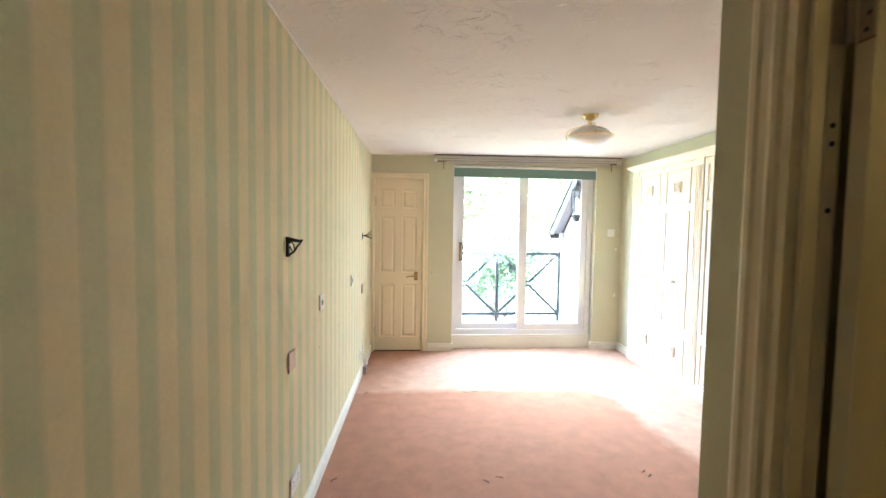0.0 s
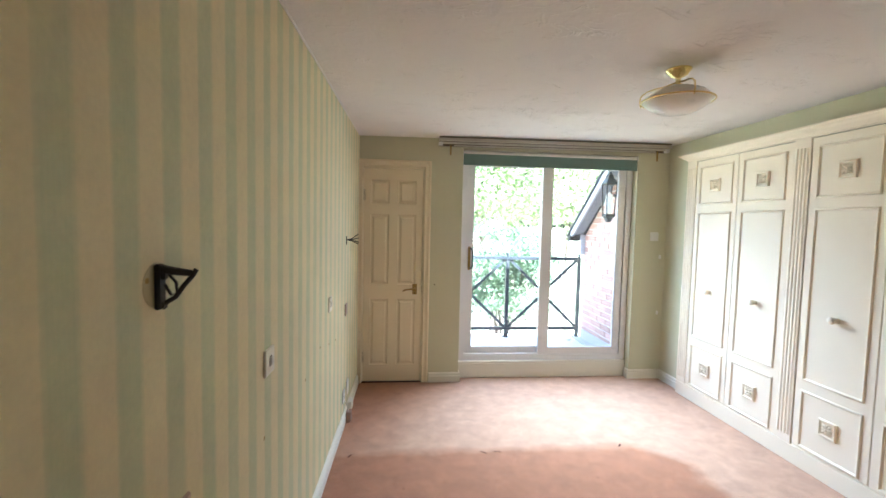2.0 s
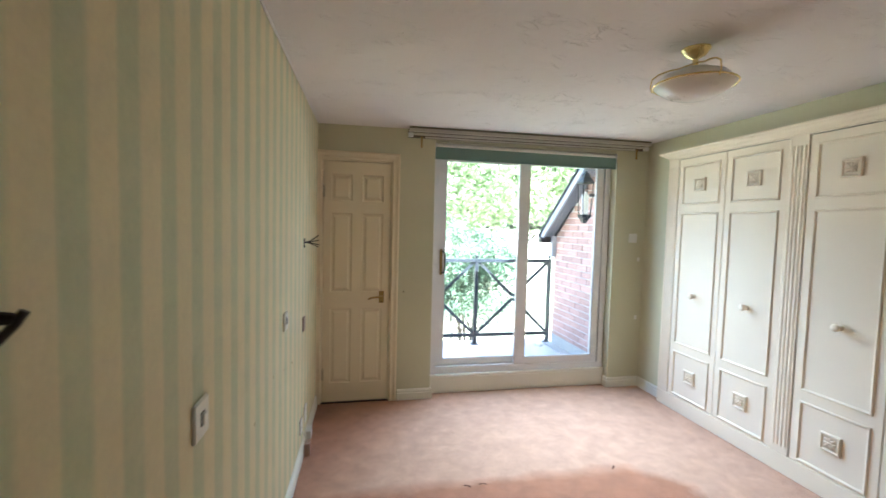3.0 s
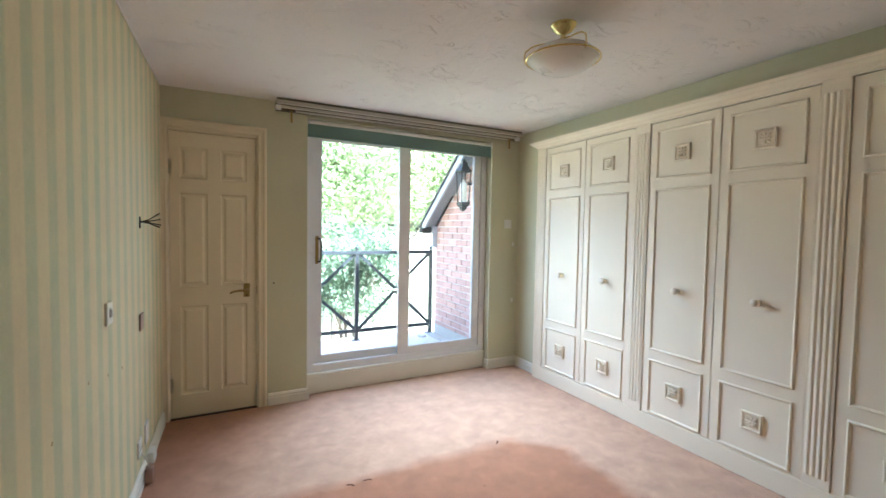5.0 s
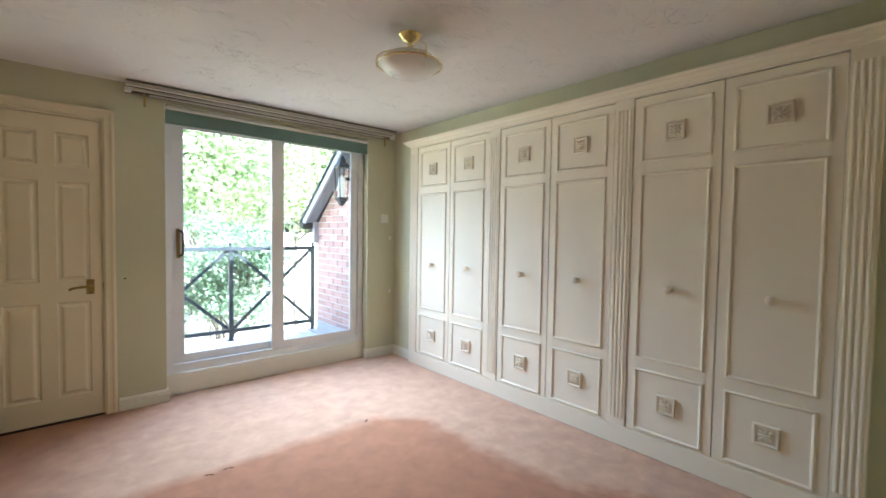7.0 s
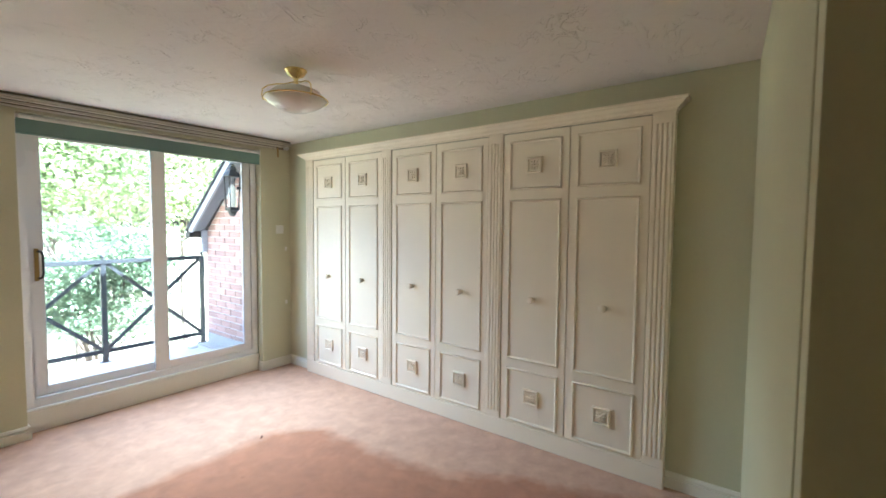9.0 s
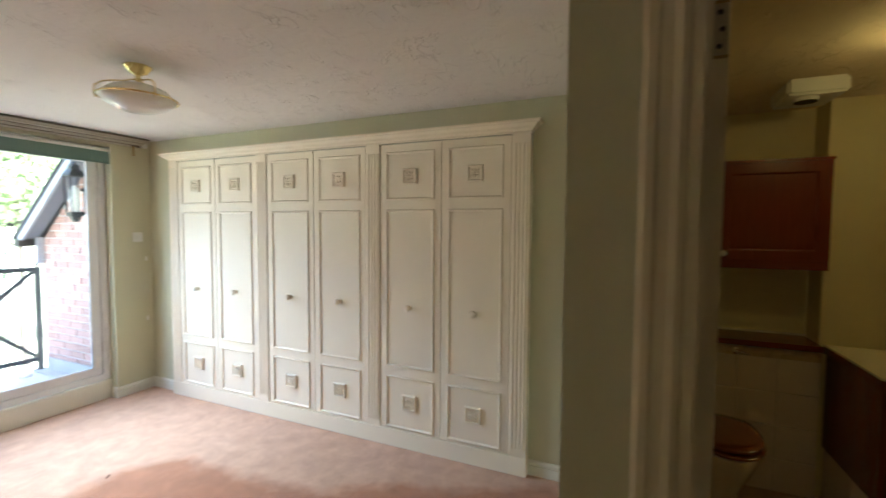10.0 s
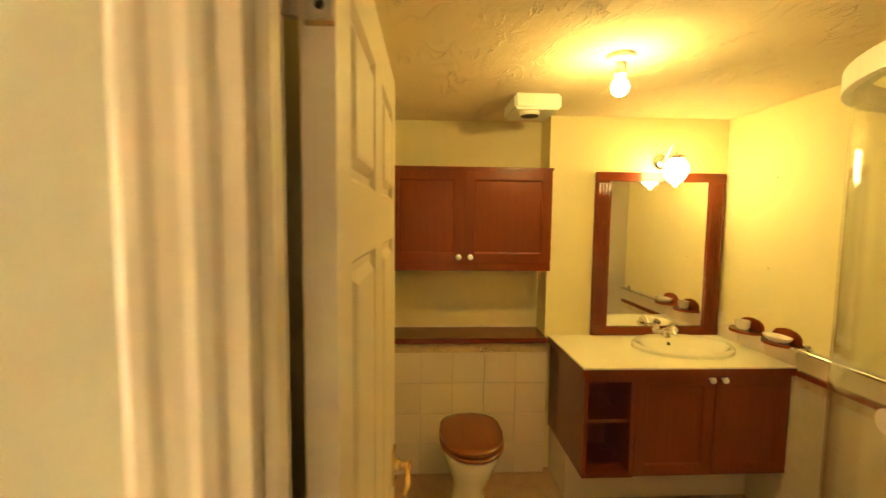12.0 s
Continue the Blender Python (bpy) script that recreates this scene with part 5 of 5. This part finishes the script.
part("eave_box", boxes((2.06, 2.30, 6.14, 6.24, verge_z(6.19) - 0.045, verge_z(6.19) + 0.03)), BLACK, wing_roof, "dark gutter end", bevel=0.006)
single("corner_board", boxes((2.19, 2.249, 6.10, 6.155, 1.13, 1.40)), BARGE, (2.22, 6.13, 1.13), "white board at the corner of the brick wing", "board", bevel=0.004)
single("lead_flashing", boxes((2.13, 2.249, 5.06, 6.12, 0.021, 0.032), (2.235, 2.249, 5.06, 6.12, 0.032, 0.15)), LEAD, (2.2, 5.6, 0.02), "grey lead flashing along the foot of the brick wall", "flashing")
bm = bmesh.new()
lathe(bm, [(0.05, 0), (0.052, 0.02), (0.04, 0.035), (0.0, 0.04)], (2.02, 6.02, 0.02), n=18)
single("drain_cap", bm, PLASTIC, (2.02, 6.02, 0.02), "round pale drain cap on the balcony floor", "drain cap", smooth=True)

# carriage lantern on the brick wall
lan = thing("carriage_lantern", (2.2, 5.12, 1.58), "black carriage lantern with clear panes on the brick wall", "lantern")
lx, ly = 2.05, 5.12
bm = bmesh.new()
loft(bm, [[(lx + s * r, ly + c * r, z) for s, c in ((-1, -1), (1, -1), (1, 1), (-1, 1))] for r, z in ((0.058, 1.885), (0.064, 1.895), (0.040, 1.925), (0.030, 1.935), (0.030, 1.955), (0.012, 1.975), (0.010, 1.985))])
part("cap", bm, BLACK, lan)
for s, c in ((-1, -1), (1, -1), (1, 1), (-1, 1)):
    bm = bmesh.new()
    tube(bm, [(lx + s * 0.055, ly + c * 0.055, 1.888), (lx + s * 0.042, ly + c * 0.042, 1.645)], 0.006, 6)
    part("corner_bar", bm, BLACK, lan)
bm = bmesh.new()
loft(bm, [[(lx + s * r, ly + c * r, z) for s, c in ((-1, -1), (1, -1), (1, 1), (-1, 1))] for r, z in ((0.050, 1.648), (0.050, 1.630), (0.030, 1.612), (0.026, 1.595), (0.010, 1.580))])
part("base", bm, BLACK, lan)
bm = bmesh.new()
lathe(bm, [(0.034, 1.65), (0.036, 1.72), (0.034, 1.80), (0.0, 1.83)], (lx, ly, 0), n=14)
part("candle_tube", bm, OPAL, lan, "white lamp tube", smooth=True)
bm = bmesh.new()
tube(bm, [(BWX, ly, 1.80), (2.18, ly, 1.80), (2.13, ly, 1.80), (lx + 0.05, ly, 1.80)], 0.012, 8)
bx(bm, BWX - 0.018, BWX + 0.002, ly - 0.04, ly + 0.04, 1.68, 1.90)
part("bracket", bm, BLACK, lan)


lan.location.z, lan.scale = 1.555, (1.0, 1.0, 1.32)


# ---- trees ----
def leaves(bm, rng, centre, size, count, leaf, droop=0.0):
    """Leaf blades scattered through uneven clumps."""
    clumps = []
    for _ in range(max(6, count // 190)):
        d = Vector((rng.gauss(0, 1), rng.gauss(0, 1), rng.gauss(0, 1))).normalized() * (rng.random() ** 0.45)
        clumps.append((Vector(centre) + Vector((d.x * size[0], d.y * size[1], d.z * size[2])), rng.uniform(0.16, 0.34)))
    mean = (size[0] + size[1] + size[2]) / 3
    for _ in range(count):
        c, r = rng.choice(clumps)
        p = c + Vector((rng.gauss(0, 1), rng.gauss(0, 1), rng.gauss(0, 0.75))) * r * mean * 0.62
        p.z -= droop * rng.random() ** 2
        q = Euler((rng.uniform(-1.1, 1.1) - droop * 0.4, rng.uniform(-1.1, 1.1), rng.uniform(0, 6.28)))
        l, w = leaf * rng.uniform(0.7, 1.3), leaf * rng.uniform(0.28, 0.45)
        pts = [p + (q.to_matrix() @ Vector(v)) for v in ((0, 0, 0), (l * 0.45, w, 0.1 * l), (l, 0, -0.05 * l), (l * 0.45, -w, 0.1 * l))]
        bm.faces.new([bm.verts.new(v) for v in pts])


def tree(at, height, trunk_r, crown_z, size, count, leaf, mat, seed, label, droop=0.0, kind="tree"):
    rng = random.Random(seed)
    t = thing(kind, at, label, "tree" if kind == "tree" else "shrub")
    x, y, z = at
    bm = bmesh.new()
    tops = []
    stems = 1 if kind == "tree" else 6
    for s in range(stems):
        lean = (rng.uniform(-0.5, 0.5), rng.uniform(-0.3, 0.3)) if stems == 1 else (rng.uniform(-1, 1) * size[0] * 0.7, rng.uniform(-1, 1) * size[1] * 0.5)
        pts = [(x + lean[0] * k * k + rng.uniform(-0.05, 0.05), y + lean[1] * k * k, z + height * k) for k in np.linspace(0, 0.85, 8)]
        tube(bm, pts, trunk_r, 8, trunk_r * 0.3)
        for _ in range(9 if stems == 1 else 3):
            a = Vector(pts[rng.randint(3, 7)])
            d = Vector((rng.uniform(-1, 1) * size[0], rng.uniform(-1, 1) * size[1], rng.uniform(0.1, 0.8) * size[2])) * 0.75
            tube(bm, [a, a + d * 0.35 + Vector((0, 0, 0.15)), a + d * 0.7 + Vector((0, 0, 0.2)), a + d], trunk_r * 0.35, 6, trunk_r * 0.06)
    part("trunk", bm, BARK, t, smooth=True)
    bm = bmesh.new()
    leaves(bm, rng, (x, y, crown_z), size, count, leaf, droop)
    o = ORIGIN[t.name]
    me = bpy.data.meshes.new("crown")
    bmesh.ops.translate(bm, verts=bm.verts, vec=-o)
    bm.to_mesh(me)
    bm.free()
    me.materials.append(mat)
    c = new("crown", me)
    c.parent = t
    return t


tree((2.05, 9.6, -2.8), 4.3, 0.05, 0.62, (1.25, 1.0, 1.02), 12500, 0.070, LEAF_B, 3, "dense green garden shrub on many stems", kind="shrub")
tree((0.2, 11.5, -2.8), 3.6, 0.05, -0.9, (1.3, 1.0, 1.1), 4800, 0.062, LEAF_B, 8, "loose green garden shrub", kind="shrub")
tree((3.0, 15.0, -2.8), 9.0, 0.11, 3.7, (3.2, 2.4, 2.5), 19000, 0.14, LEAF_A, 5, "tall garden tree with pale drooping foliage", 0.9)
tree((6.6, 17.5, -2.8), 10.0, 0.10, 4.7, (3.4, 2.6, 2.8), 15000, 0.16, LEAF_A, 11, "tall garden tree with pale drooping foliage", 1.0)
tree((0.6, 17.0, -2.8), 9.5, 0.11, 4.8, (3.0, 2.4, 2.6), 19000, 0.15, LEAF_A, 17, "tall garden tree with pale drooping foliage", 1.0)
tree((10.5, 19.0, -2.8), 9.5, 0.17, 4.8, (3.2, 2.4, 2.8), 15000, 0.17, LEAF_A, 23, "tall garden tree with pale drooping foliage", 0.9)
tree((4.3, 24.0, -2.8), 9.0, 0.2, 3.6, (4.5, 2.5, 3.2), 9000, 0.24, LEAF_A, 29, "darker tree at the far end of the garden", 0.4)

tree((-1.5, 27.0, -2.8), 10.5, 0.2, 5.2, (4.8, 2.6, 3.4), 10000, 0.30, LEAF_A, 37, "tall pale tree at the far end of the garden", 0.5)
tree((8.6, 28.0, -2.8), 11.0, 0.2, 5.6, (5.0, 2.6, 3.6), 10000, 0.30, LEAF_A, 41, "tall pale tree at the far end of the garden", 0.5)
tree((14.5, 30.0, -2.8), 11.0, 0.2, 5.6, (5.0, 2.6, 3.6), 8000, 0.32, LEAF_A, 43, "tall pale tree at the far end of the garden", 0.5)

# ---- single pieces ----
random.seed(4)


def tile_mesh(name, size, axis, mat, inset=0.002, bevel=0.003):
    """A tile whose face looks along -x (axis 0) or +y (axis 1), its middle at the origin."""
    a, b, d = size[0] / 2 - inset, size[1] / 2 - inset, 0.006
    bm = bmesh.new()
    if axis == 0:
        loft(bm, [[(d, s * a, c * b) for s, c in ((-1, -1), (1, -1), (1, 1), (-1, 1))], [(0.002, s * a, c * b) for s, c in ((-1, -1), (1, -1), (1, 1), (-1, 1))], [(0.0, s * (a - bevel), c * (b - bevel)) for s, c in ((-1, -1), (1, -1), (1, 1), (-1, 1))]])
    else:
        loft(bm, [[(s * a, 0, c * b) for s, c in ((-1, -1), (1, -1), (1, 1), (-1, 1))], [(s * a, 0.005, c * b) for s, c in ((-1, -1), (1, -1), (1, 1), (-1, 1))], [(s * (a - bevel), 0.007, c * (b - bevel)) for s, c in ((-1, -1), (1, -1), (1, 1), (-1, 1))]])
    return finish(name, bm, mat)


def piece(name, me, at, parent, turn=(0, 0, 0)):
    ob = new(name, me)
    ob.parent = parent
    ob.location = at
    ob.rotation_euler = turn
    return ob


duct = bpy.data.objects["wall_duct"]
me = tile_mesh("tile", (0.1976, 0.197), 0, TILE)
for i in range(5):
    for j in range(4):
        piece("tile", me, (DUCT_X + random.uniform(0, 0.0008), -0.430 + 0.0988 + i * 0.1976, 0.0985 + j * 0.197), duct, (0, random.uniform(-0.004, 0.004), 0))
dado = bpy.data.objects["wall_dado"]
me = tile_mesh("tile", (0.197, 0.197), 1, TILE)
for i in range(4):
    for j in range(4):
        piece("tile", me, (1.60 + 0.0985 + i * 0.1695, SW + 0.0032, 0.0985 + j * 0.197), dado) if i * 0.1695 < 0.5 else None
me = tile_mesh("tile", (0.197, 0.112), 1, TILE)
for i in range(3):
    piece("tile", me, (2.80 - i * 0.1975, SW + 0.0032, 0.927), dado)

H_COURSE, L_BRICK = 0.075, 0.225


def brick_mesh(length):
    bm = bmesh.new()
    a, b = length / 2 - 0.005, 0.0325
    loft(bm, [[(0.010, s * a, c * b) for s, c in ((-1, -1), (1, -1), (1, 1), (-1, 1))], [(0.002, s * a, c * b) for s, c in ((-1, -1), (1, -1), (1, 1), (-1, 1))], [(0.0, s * (a - 0.003), c * (b - 0.003)) for s, c in ((-1, -1), (1, -1), (1, 1), (-1, 1))]])
    return finish("brick", bm, BRICK)


full, half = brick_mesh(L_BRICK), brick_mesh(0.1125)
row = 0
z = -0.52
while z < 2.3:
    y = 6.15 - (0.1125 if row % 2 else 0.0)
    if row % 2 and verge_z(6.15 - 0.056) > z + 0.03:
        piece("brick", half, (BWX, 6.15 - 0.056, z), gable)
    while y - L_BRICK > 5.06:
        yc = y - L_BRICK / 2
        if verge_z(yc) > z + 0.0:
            piece("brick", full, (BWX + random.uniform(-0.002, 0.002), yc, z), gable, (random.uniform(-0.006, 0.006), 0, 0))
        y -= L_BRICK
    z += H_COURSE
    row += 1
